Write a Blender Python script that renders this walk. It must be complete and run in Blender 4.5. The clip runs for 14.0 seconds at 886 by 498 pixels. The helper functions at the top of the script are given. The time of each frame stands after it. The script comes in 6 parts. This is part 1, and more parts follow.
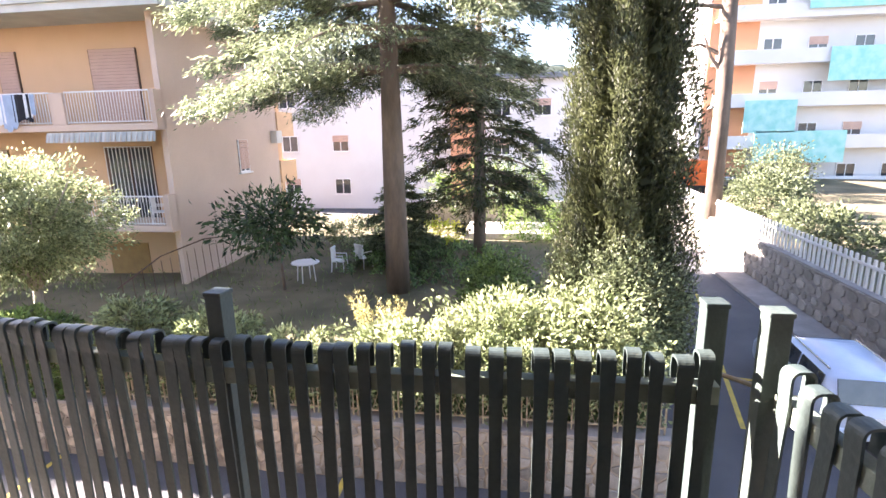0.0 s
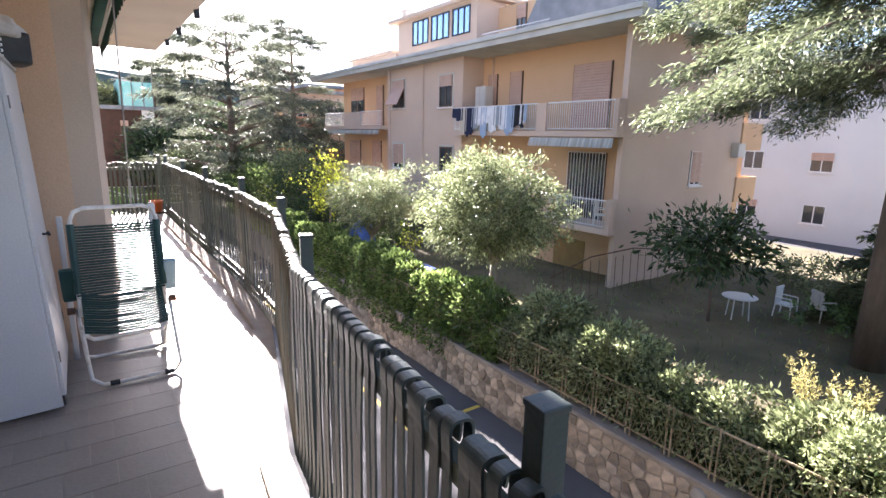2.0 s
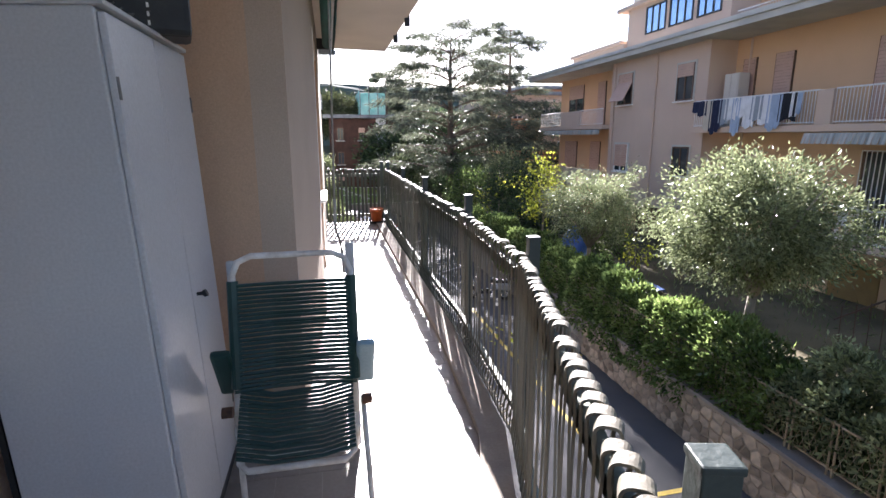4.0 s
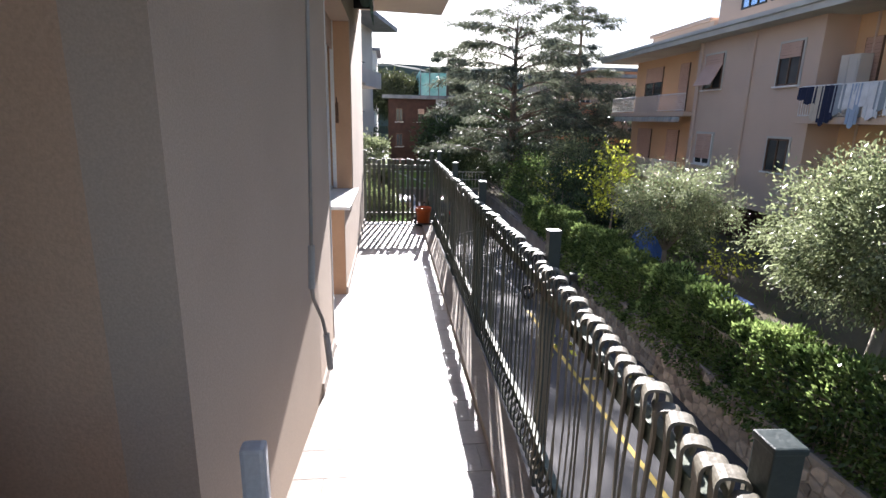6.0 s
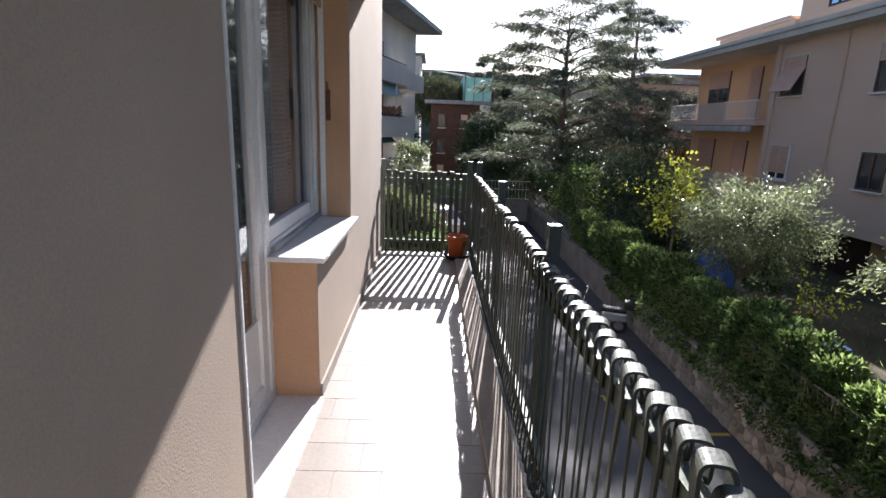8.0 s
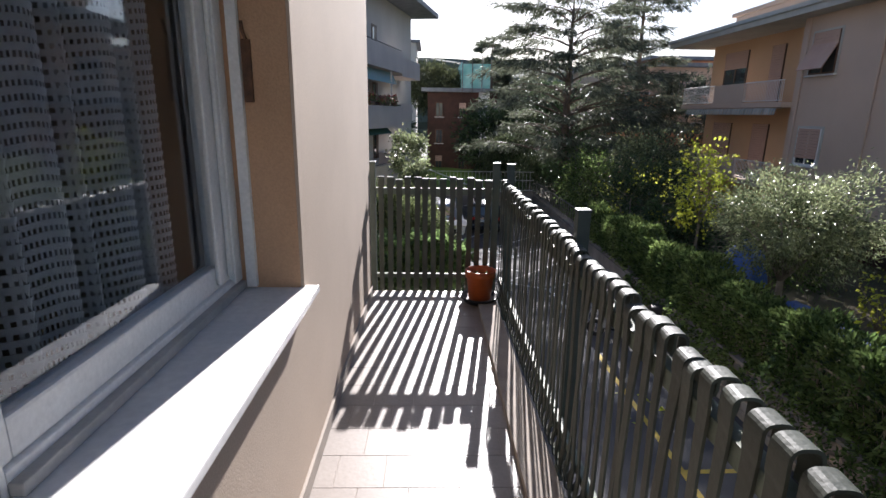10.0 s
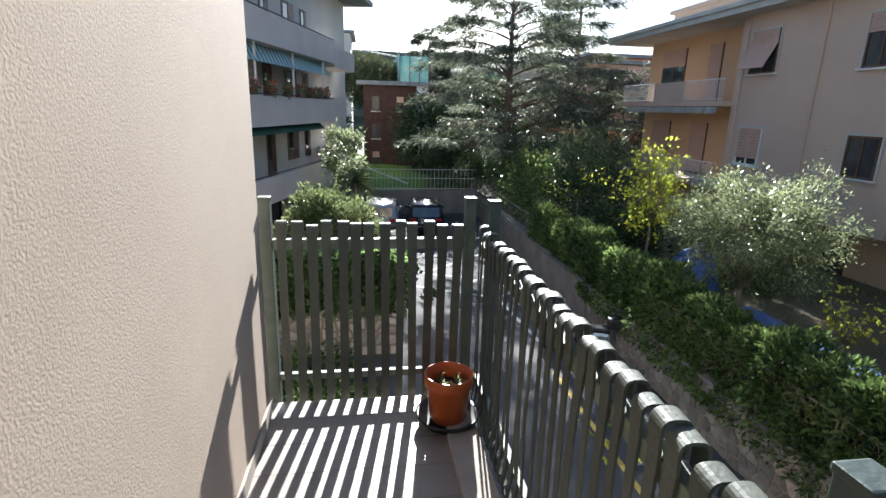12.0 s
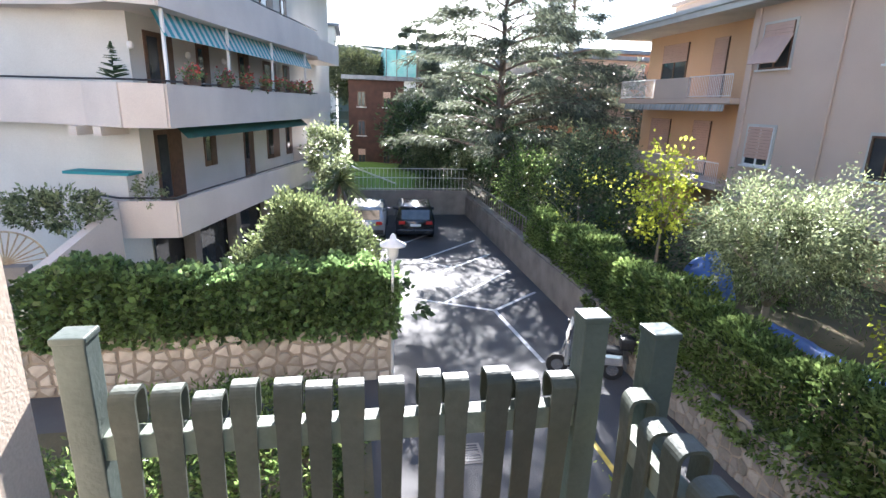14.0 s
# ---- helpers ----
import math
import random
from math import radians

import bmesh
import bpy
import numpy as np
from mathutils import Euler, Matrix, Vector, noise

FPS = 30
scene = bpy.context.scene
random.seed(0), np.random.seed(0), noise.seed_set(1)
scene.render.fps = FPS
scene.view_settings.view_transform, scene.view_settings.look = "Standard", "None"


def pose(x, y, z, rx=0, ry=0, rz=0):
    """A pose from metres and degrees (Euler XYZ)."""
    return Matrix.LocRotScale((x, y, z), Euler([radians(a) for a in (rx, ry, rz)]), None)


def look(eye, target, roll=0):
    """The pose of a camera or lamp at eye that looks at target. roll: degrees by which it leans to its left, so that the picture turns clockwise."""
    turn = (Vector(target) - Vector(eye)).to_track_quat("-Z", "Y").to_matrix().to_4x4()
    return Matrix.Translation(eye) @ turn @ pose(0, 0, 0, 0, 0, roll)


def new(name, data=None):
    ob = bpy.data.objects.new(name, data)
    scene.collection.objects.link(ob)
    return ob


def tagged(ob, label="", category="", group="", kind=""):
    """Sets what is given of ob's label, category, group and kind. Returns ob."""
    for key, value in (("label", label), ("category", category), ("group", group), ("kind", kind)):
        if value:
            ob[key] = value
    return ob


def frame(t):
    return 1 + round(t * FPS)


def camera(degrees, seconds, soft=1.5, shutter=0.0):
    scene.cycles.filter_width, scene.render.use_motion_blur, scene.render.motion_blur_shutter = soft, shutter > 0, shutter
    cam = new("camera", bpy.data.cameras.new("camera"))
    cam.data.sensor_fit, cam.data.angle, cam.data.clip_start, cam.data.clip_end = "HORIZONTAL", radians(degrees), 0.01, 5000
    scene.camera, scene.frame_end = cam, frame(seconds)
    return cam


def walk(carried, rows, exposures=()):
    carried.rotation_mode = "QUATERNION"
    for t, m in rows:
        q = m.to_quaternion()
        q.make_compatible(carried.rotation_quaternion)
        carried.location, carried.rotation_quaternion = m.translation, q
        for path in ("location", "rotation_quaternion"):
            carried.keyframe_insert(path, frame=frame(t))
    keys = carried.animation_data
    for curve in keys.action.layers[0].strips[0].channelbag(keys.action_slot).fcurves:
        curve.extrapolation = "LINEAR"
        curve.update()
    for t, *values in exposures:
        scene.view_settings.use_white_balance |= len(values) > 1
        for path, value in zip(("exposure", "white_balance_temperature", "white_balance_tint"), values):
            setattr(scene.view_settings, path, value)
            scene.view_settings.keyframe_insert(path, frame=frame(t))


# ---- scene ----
cam = camera(81.0, 14.0)
PATH = [
    (0, (0.644, 0.071, 1.508), (2.567, 0.374, 1.05), -1.2),
    (0.5, (0.868, 0.053, 1.495), (2.755, 0.569, 1.079), -0.4),
    (1, (1.038, 0.059, 1.516), (2.835, 0.81, 1.059), -1.3),
    (1.5, (1.224, 0.149, 1.493), (2.793, 1.322, 1.09), 0.4),
    (2, (1.362, 0.392, 1.488), (2.479, 1.997, 1.068), 1.2),
    (2.5, (1.428, 0.776, 1.488), (2.241, 2.561, 1.096), -0.1),
    (3, (1.511, 1.204, 1.476), (2.057, 3.086, 1.075), 1.1),
    (3.5, (1.596, 1.602, 1.484), (2.018, 3.501, 1.018), -0.6),
    (3.7, (1.623, 1.788, 1.478), (2.044, 3.697, 1.059), -0.4),
    (5.8, (1.889, 3.416, 1.534), (2.17, 5.335, 1.044), 0.9),
    (6, (1.942, 3.62, 1.525), (2.144, 5.549, 1.038), 1.2),
    (6.5, (2.049, 4.075, 1.532), (2.107, 6.013, 1.044), 1.9),
    (7, (2.073, 4.524, 1.507), (2.058, 6.469, 1.044), 2.1),
    (7.5, (2.113, 4.946, 1.49), (2.187, 6.882, 0.996), 1.3),
    (7.7, (2.13, 5.149, 1.468), (2.185, 7.093, 1.001), 2.0),
    (9.8, (2.048, 7.08, 1.446), (2.053, 9.02, 0.96), 1.0),
    (10, (2.022, 7.251, 1.433), (2.077, 9.186, 0.928), 0.9),
    (10.5, (1.993, 7.639, 1.456), (2.207, 9.551, 0.912), 0.5),
    (11, (2.033, 8.105, 1.474), (2.277, 10.028, 0.981), 0.8),
    (11.5, (2.032, 8.501, 1.457), (2.25, 10.421, 0.943), 1.5),
    (12, (2.048, 8.896, 1.481), (2.335, 10.806, 0.96), 1.6),
    (12.5, (2.073, 9.301, 1.472), (2.345, 11.22, 0.98), 2.0),
    (13, (2.074, 9.708, 1.464), (2.381, 11.6, 0.894), 2.4),
    (13.5, (2.047, 10.06, 1.488), (2.416, 11.944, 0.925), 2.1),
    (14, (2.062, 10.466, 1.473), (2.401, 12.364, 0.94), 1.9),
]
EXPOSURES = [(0, 3.97, 6720, 26), (1.0, 3.97, 6400, 26), (1.5, 3.72, 6320, 24), (2.0, 3.12, 6340, 22), (2.5, 2.49, 6240, 21), (3.0, 2.34, 6140, 20), (3.6, 2.39, 6090, 20), (6.0, 1.99, 6090, 18), (7.5, 1.69, 6040, 17), (10.0, 1.44, 6080, 17), (11.5, 1.91, 6100, 14), (12.5, 2.12, 5820, 7), (13.5, 2.57, 5820, 7), (14.0, 2.97, 5910, 14)]
walk(cam, [(t, look(eye, target, roll)) for t, eye, target, roll in PATH], EXPOSURES)

# ---- light ----
SUN = Vector((0.33, 2.16, 1.0)).normalized()
world = bpy.data.worlds.new("sky")
scene.world = world
world.use_nodes = True
wn = world.node_tree.nodes
sky = wn.new("ShaderNodeTexSky")
sky.sky_type = "NISHITA"
sky.sun_disc = False
sky.sun_elevation = math.asin(SUN.z)
sky.sun_rotation = math.atan2(SUN.x, SUN.y)
sky.dust_density = 0.6
sky.ozone_density = 2.0
wn["Background"].inputs[1].default_value = 0.051
world.node_tree.links.new(sky.outputs[0], wn["Background"].inputs[0])
sun = new("sun", bpy.data.lights.new("sun", "SUN"))
sun.data.energy = 5.0
sun.data.angle = radians(0.5)
sun.data.color = (1.0, 0.95, 0.87)
sun.matrix_world = look(SUN * 40, (0, 0, 0))


# ---- materials ----
def mat(name, a, b=None, scale=3.0, rough=0.7, bump=0.0, fine=80.0, metal=0.0, rand=0.0, island=0.0, stretch=(1, 1, 1), spec=0.4):
    """A surface of two colours mottled at a coarse and a fine scale, with fine relief."""
    m = bpy.data.materials.new(name)
    m.use_nodes = True
    n, l = m.node_tree.nodes, m.node_tree.links
    p = n["Principled BSDF"]
    p.inputs["Roughness"].default_value = rough
    p.inputs["Metallic"].default_value = metal
    p.inputs["Specular IOR Level"].default_value = spec
    b = b or [c * 0.8 for c in a]
    co = n.new("ShaderNodeTexCoord")
    mp = n.new("ShaderNodeMapping")
    mp.inputs["Scale"].default_value = stretch
    l.new(co.outputs["Object"], mp.inputs[0])
    n1 = n.new("ShaderNodeTexNoise")
    n1.inputs["Scale"].default_value = scale
    n1.inputs["Detail"].default_value = 6
    n2 = n.new("ShaderNodeTexNoise")
    n2.inputs["Scale"].default_value = fine
    n2.inputs["Detail"].default_value = 3
    l.new(mp.outputs[0], n1.inputs[0]), l.new(mp.outputs[0], n2.inputs[0])
    ramp = n.new("ShaderNodeMapRange")
    ramp.inputs[1].default_value, ramp.inputs[2].default_value = 0.35, 0.68
    l.new(n1.outputs[0], ramp.inputs[0])
    mx = n.new("ShaderNodeMix")
    mx.data_type = "RGBA"
    mx.inputs[6].default_value, mx.inputs[7].default_value = (*a, 1), (*b, 1)
    l.new(ramp.outputs[0], mx.inputs[0])
    hsv = n.new("ShaderNodeHueSaturation")
    l.new(mx.outputs[2], hsv.inputs["Color"])
    v = n.new("ShaderNodeMapRange")
    v.inputs[3].default_value, v.inputs[4].default_value = 0.82, 1.18
    l.new(n2.outputs[0], v.inputs[0])
    last = v.outputs[0]
    for amount, node, out in ((rand, "ShaderNodeObjectInfo", "Random"), (island, "ShaderNodeNewGeometry", "Random Per Island")):
        if amount:
            o = n.new(node)
            r = n.new("ShaderNodeMapRange")
            r.inputs[3].default_value, r.inputs[4].default_value = 1 - amount, 1 + amount
            l.new(o.outputs[out], r.inputs[0])
            mul = n.new("ShaderNodeMath")
            mul.operation = "MULTIPLY"
            l.new(last, mul.inputs[0]), l.new(r.outputs[0], mul.inputs[1])
            last = mul.outputs[0]
    l.new(last, hsv.inputs["Value"])
    l.new(hsv.outputs[0], p.inputs["Base Color"])
    if bump:
        bp = n.new("ShaderNodeBump")
        bp.inputs["Strength"].default_value = bump
        bp.inputs["Distance"].default_value = 0.01
        l.new(n2.outputs[0], bp.inputs["Height"])
        l.new(bp.outputs[0], p.inputs["Normal"])
    return m


def leafmat(name, a, b, rough=0.45, trans=0.35, thin=1.0):
    """Leaves: two greens leaf by leaf, with light shining through."""
    m = mat(name, a, b, scale=1.2, rough=rough, fine=30, island=0.62)
    n, l = m.node_tree.nodes, m.node_tree.links
    p = n["Principled BSDF"]
    t = n.new("ShaderNodeBsdfTranslucent")
    col = p.inputs["Base Color"].links[0].from_socket
    glow = n.new("ShaderNodeHueSaturation")
    glow.inputs["Value"].default_value, glow.inputs["Saturation"].default_value = thin, 0.95
    l.new(col, glow.inputs["Color"]), l.new(glow.outputs[0], t.inputs[0])
    ad = n.new("ShaderNodeMixShader")
    ad.inputs[0].default_value = trans
    l.new(p.outputs[0], ad.inputs[1]), l.new(t.outputs[0], ad.inputs[2])
    l.new(ad.outputs[0], n["Material Output"].inputs[0])
    return m


def glassmat(name, tint=(0.9, 0.95, 1.0)):
    m = bpy.data.materials.new(name)
    m.use_nodes = True
    n, l = m.node_tree.nodes, m.node_tree.links
    p = n["Principled BSDF"]
    p.inputs["Base Color"].default_value = (*tint, 1)
    p.inputs["Roughness"].default_value = 0.03
    p.inputs["Transmission Weight"].default_value = 1.0
    p.inputs["IOR"].default_value = 1.45
    return m


PLASTER = mat("peach roughcast plaster", (0.525, 0.425, 0.335), (0.455, 0.365, 0.285), 1.1, 0.92, 0.12, 170)
RECESS = mat("orange peach recess plaster", (0.60, 0.42, 0.29), (0.53, 0.365, 0.25), 1.4, 0.92, 0.2, 120)
REVEAL = mat("ochre reveal paint", (0.58, 0.36, 0.22), (0.52, 0.32, 0.19), 2.5, 0.85, 0.25, 120)
SOFFIT = mat("pale soffit paint", (0.74, 0.66, 0.57), (0.68, 0.60, 0.52), 2, 0.9, 0.1)
TILE = mat("cream balcony tile", (0.29, 0.25, 0.215), (0.245, 0.21, 0.18), 5, 0.4, 0.05, 60, rand=0.06, spec=0.6)
GROUT = mat("grey tile grout", (0.42, 0.37, 0.32), (0.34, 0.30, 0.26), 6, 0.9)
MARBLE = mat("white marble", (0.78, 0.77, 0.75), (0.66, 0.66, 0.66), 4, 0.35, 0.05, 40)
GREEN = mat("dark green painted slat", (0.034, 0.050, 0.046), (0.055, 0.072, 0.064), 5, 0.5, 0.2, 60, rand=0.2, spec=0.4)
# brown tint stands for light bounced from floor and wall onto the slats
GREENBOUNCE = mat("green slat tinted brown for bounced light", (0.19, 0.175, 0.135), (0.25, 0.225, 0.175), 7, 0.58, 0.25, 60, rand=0.2, spec=0.35)
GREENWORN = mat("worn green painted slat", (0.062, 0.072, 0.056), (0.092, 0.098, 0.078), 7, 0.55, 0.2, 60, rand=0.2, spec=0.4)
GREENPOST = mat("dark green painted post", (0.052, 0.070, 0.060), (0.082, 0.10, 0.088), 6, 0.55, 0.15, 90, rand=0.1)
RAILMET = mat("weathered rail bar", (0.20, 0.23, 0.18), (0.12, 0.15, 0.11), 9, 0.6, 0.2)
LOCKER = mat("light grey locker enamel", (0.56, 0.57, 0.58), (0.50, 0.51, 0.53), 1.5, 0.38, 0.04, 120)
WHITEPAINT = mat("white enamel", (0.80, 0.79, 0.77), (0.72, 0.71, 0.69), 5, 0.4, 0.04)
TUBE = mat("white lacquered tube", (0.78, 0.77, 0.74), (0.55, 0.50, 0.44), 14, 0.35)
CORD = mat("dark green plastic cord", (0.012, 0.045, 0.04), (0.02, 0.06, 0.055), 12, 0.4)
BLUEPLAST = mat("pale blue plastic", (0.30, 0.45, 0.52), (0.24, 0.38, 0.46), 8, 0.4)
BLACK = mat("black plastic", (0.015, 0.015, 0.017), (0.03, 0.03, 0.03), 12, 0.5)
SILVERBAG = mat("silver grey bag", (0.52, 0.50, 0.46), (0.36, 0.35, 0.33), 10, 0.4, 0.4, 25)
WIRE = mat("grey wire", (0.20, 0.19, 0.18), None, 12, 0.5, metal=0.5)
ROD = mat("grey aluminium rod", (0.36, 0.34, 0.31), None, 10, 0.45, metal=0.4)
PLASTGREY = mat("grey plastic sleeve", (0.42, 0.41, 0.39), None, 10, 0.5)
RUST = mat("rusty iron", (0.16, 0.08, 0.045), (0.08, 0.045, 0.03), 25, 0.8, 0.3)
TERRA = mat("terracotta plastic", (0.50, 0.115, 0.03), (0.42, 0.09, 0.025), 6, 0.4, 0.05)
SOIL = mat("potting soil", (0.05, 0.035, 0.025), (0.025, 0.018, 0.014), 30, 0.95, 0.8, 60)
ROOMDARK = mat("room paint darkened for unlit interior", (0.22, 0.20, 0.18), None, 2, 0.9)
CURTAIN = mat("grey net curtain", (0.46, 0.46, 0.46), (0.40, 0.40, 0.41), 4, 0.9)
SHUTTER = mat("brown roller shutter", (0.50, 0.36, 0.27), (0.45, 0.32, 0.24), 3, 0.6)
GLASS = glassmat("clear glass")
ASPHALT = mat("asphalt", (0.07, 0.069, 0.072), (0.10, 0.098, 0.098), 0.6, 0.85, 0.5, 160)
WHITELINE = mat("white road paint", (0.62, 0.62, 0.62), (0.45, 0.45, 0.45), 6, 0.8, 0.1)
YELLOWLINE = mat("yellow road paint", (0.62, 0.44, 0.07), (0.45, 0.33, 0.08), 6, 0.8, 0.1)
STONE = mat("warm rubble stone", (0.42, 0.33, 0.24), (0.28, 0.23, 0.18), 6, 0.9, 0.9, 28, rand=0.5)
STONEPALE = mat("pale rubble stone", (0.52, 0.46, 0.38), (0.40, 0.345, 0.28), 4, 0.9, 0.6, 35, rand=0.28)
STONEJOIN = mat("grey rubble stone", (0.30, 0.27, 0.23), (0.22, 0.20, 0.17), 4, 0.9, 0.6, 35, island=0.3)
MORTAR = mat("brown mortar", (0.34, 0.285, 0.22), (0.25, 0.205, 0.16), 5, 0.95, 0.6, 50)
CONCRETE = mat("weathered concrete", (0.30, 0.27, 0.24), (0.20, 0.18, 0.165), 1.5, 0.9, 0.4, 40)
EARTH = mat("dry garden soil and grass", (0.18, 0.145, 0.085), (0.085, 0.08, 0.042), 0.5, 0.95, 0.8, 18)
LAWN = mat("bright lawn", (0.17, 0.27, 0.04), (0.12, 0.20, 0.03), 1.0, 0.9, 0.6, 25)
FENCEPAINT = mat("ochre flaking fence paint", (0.42, 0.36, 0.24), (0.28, 0.20, 0.13), 9, 0.7)
BARK = mat("grey brown bark", (0.19, 0.14, 0.105), (0.11, 0.085, 0.065), 3, 0.95, 0.9, 22, stretch=(1, 1, 0.25))
PALEBARK = mat("pale bark", (0.30, 0.26, 0.21), (0.20, 0.17, 0.14), 4, 0.9, 0.7, 30, stretch=(1, 1, 0.3))
L_HEDGE = leafmat("glossy hedge leaf", (0.14, 0.19, 0.055), (0.055, 0.09, 0.025), 0.22, 0.45, 2.3)
L_OLIVE = leafmat("silvery grey green leaf", (0.225, 0.255, 0.135), (0.115, 0.14, 0.065), 0.27, 0.42, 1.6)
L_PITTO = leafmat("fresh variegated leaf", (0.26, 0.29, 0.15), (0.14, 0.175, 0.075), 0.3, 0.45, 1.5)
L_CEDAR = leafmat("blue green cedar needle", (0.18, 0.21, 0.115), (0.09, 0.115, 0.06), 0.5, 0.36, 1.5)
L_SHRUB = leafmat("dull green shrub leaf", (0.145, 0.17, 0.085), (0.08, 0.10, 0.048), 0.6, 0.35, 1.3)
L_FAR = leafmat("dull grey green needle", (0.145, 0.16, 0.11), (0.085, 0.10, 0.065), 0.55, 0.38, 1.3)
L_CYPRESS = leafmat("dark cypress foliage", (0.078, 0.088, 0.035), (0.034, 0.042, 0.018), 0.55, 0.33, 1.4)
L_YELLOW = leafmat("yellow autumn leaf", (0.52, 0.54, 0.05), (0.38, 0.42, 0.05), 0.5, 0.55, 1.3)
L_DARK = leafmat("dark broad leaf and shaded inner growth", (0.065, 0.105, 0.04), (0.03, 0.055, 0.022), 0.35)
L_LAUREL = leafmat("small grey green laurel leaf", (0.18, 0.215, 0.09), (0.09, 0.12, 0.045), 0.35, 0.35, 1.4)
L_IVY = leafmat("ivy leaf", (0.16, 0.24, 0.085), (0.09, 0.15, 0.05), 0.3, 0.4, 1.4)
L_PALE = leafmat("pale yellow flower spike", (0.48, 0.42, 0.16), (0.34, 0.32, 0.12), 0.6, 0.4)
FLOWERS = leafmat("red and pink petal", (0.50, 0.07, 0.05), (0.45, 0.18, 0.20), 0.6, 0.3)
R_WALL = mat("salmon stucco", (0.61, 0.47, 0.375), (0.55, 0.42, 0.335), 0.5, 0.92, 0.2, 40)
R_RECESS = mat("orange stucco", (0.66, 0.44, 0.27), (0.60, 0.395, 0.24), 0.5, 0.92, 0.2, 40)
R_ROOF = mat("pale eave concrete", (0.56, 0.55, 0.50), (0.46, 0.45, 0.42), 1, 0.85, 0.15)
SLATE = mat("grey slate roof", (0.22, 0.23, 0.25), (0.15, 0.16, 0.18), 2, 0.6, 0.2)
R_SHUT = mat("faded pink roller shutter", (0.55, 0.37, 0.29), (0.50, 0.33, 0.26), 2, 0.6)
BRWOOD = mat("brown window wood", (0.14, 0.075, 0.045), (0.09, 0.05, 0.03), 6, 0.5)
DARKPANE = mat("dark window pane", (0.035, 0.04, 0.045), (0.06, 0.065, 0.07), 2, 0.06, spec=0.8)
SKYPANE = mat("sky blue mirror pane", (0.30, 0.42, 0.62), (0.36, 0.47, 0.65), 2, 0.05, metal=0.8)
L_WALL = mat("white stucco", (0.64, 0.615, 0.565), (0.575, 0.55, 0.505), 0.6, 0.9, 0.15, 40)
L_BALC = mat("grey white parapet plaster", (0.68, 0.61, 0.555), (0.60, 0.535, 0.49), 0.7, 0.9, 0.15, 40)
AWN_T = mat("turquoise awning cloth", (0.05, 0.30, 0.32), (0.04, 0.25, 0.28), 3, 0.8)
AWN_W = mat("pale awning cloth", (0.55, 0.58, 0.56), None, 3, 0.8)
AWN_G = mat("green awning cloth", (0.015, 0.10, 0.075), (0.02, 0.07, 0.055), 3, 0.75)
STRIPED = mat("striped grey awning", (0.50, 0.50, 0.47), (0.22, 0.24, 0.22), 0.9, 0.8, stretch=(0.1, 9, 0.1))
NETTING = mat("turquoise scaffold netting", (0.22, 0.55, 0.50), (0.40, 0.66, 0.62), 1.5, 0.8)
BRICKRED = mat("dark red brickwork", (0.085, 0.042, 0.032), (0.055, 0.03, 0.024), 2, 0.9, 0.3, 20)
FARWHITE = mat("far white render", (0.68, 0.67, 0.66), (0.61, 0.60, 0.59), 0.3, 0.9)
FARORANGE = mat("far orange render", (0.62, 0.30, 0.17), (0.52, 0.25, 0.14), 0.3, 0.9)
CARDARK = mat("black car paint", (0.012, 0.013, 0.016), (0.02, 0.02, 0.024), 3, 0.18, spec=0.7)
CARSILVER = mat("silver car paint", (0.50, 0.50, 0.50), (0.44, 0.44, 0.45), 3, 0.22, metal=0.5)
CARBLUE = mat("white blue car paint", (0.55, 0.62, 0.72), (0.48, 0.56, 0.68), 3, 0.2)
RUBBER = mat("tyre rubber", (0.02, 0.02, 0.02), None, 20, 0.8)
CHROME = mat("alloy", (0.55, 0.55, 0.56), None, 10, 0.25, metal=0.9)
TAILRED = mat("red tail light", (0.45, 0.02, 0.015), None, 10, 0.15)
ORANGE = mat("orange machine paint", (0.70, 0.13, 0.02), None, 3, 0.5)
CLOTHS = [mat(n, a, None, 4, 0.9) for n, a in (("navy cloth", (0.02, 0.025, 0.06)), ("white cloth", (0.72, 0.73, 0.75)), ("pale blue cloth", (0.35, 0.44, 0.58)), ("black cloth", (0.015, 0.015, 0.02)), ("beige cloth", (0.55, 0.50, 0.42)), ("grey blue cloth", (0.30, 0.34, 0.38)))]
BLUETARP = mat("blue tarpaulin", (0.07, 0.14, 0.42), (0.10, 0.20, 0.50), 3, 0.5)


# ---- mesh helpers ----
def mesh_of(bm, name):
    me = bpy.data.meshes.new(name)
    bm.to_mesh(me)
    bm.free()
    return me


def part(name, bm, material, parent=None, label="", smooth=False):
    me = bm if isinstance(bm, bpy.types.Mesh) else mesh_of(bm, name)
    if not me.materials:
        me.materials.append(material)
    if smooth:
        me.polygons.foreach_set("use_smooth", [True] * len(me.polygons))
    ob = new(name, me)
    if parent:
        ob.parent = parent
    return tagged(ob, label)


def thing(name, label, category, group="", at=(0, 0, 0), turn=0.0, kind=""):
    ob = new(name)
    ob.empty_display_size = 0.2
    ob.matrix_basis = pose(*at, 0, 0, turn)
    return tagged(ob, label, category, group, kind)


def structure(name, bm, material, label, category=""):
    return tagged(part(name, bm, material), label, category or name.split("_")[0], "", "structure")


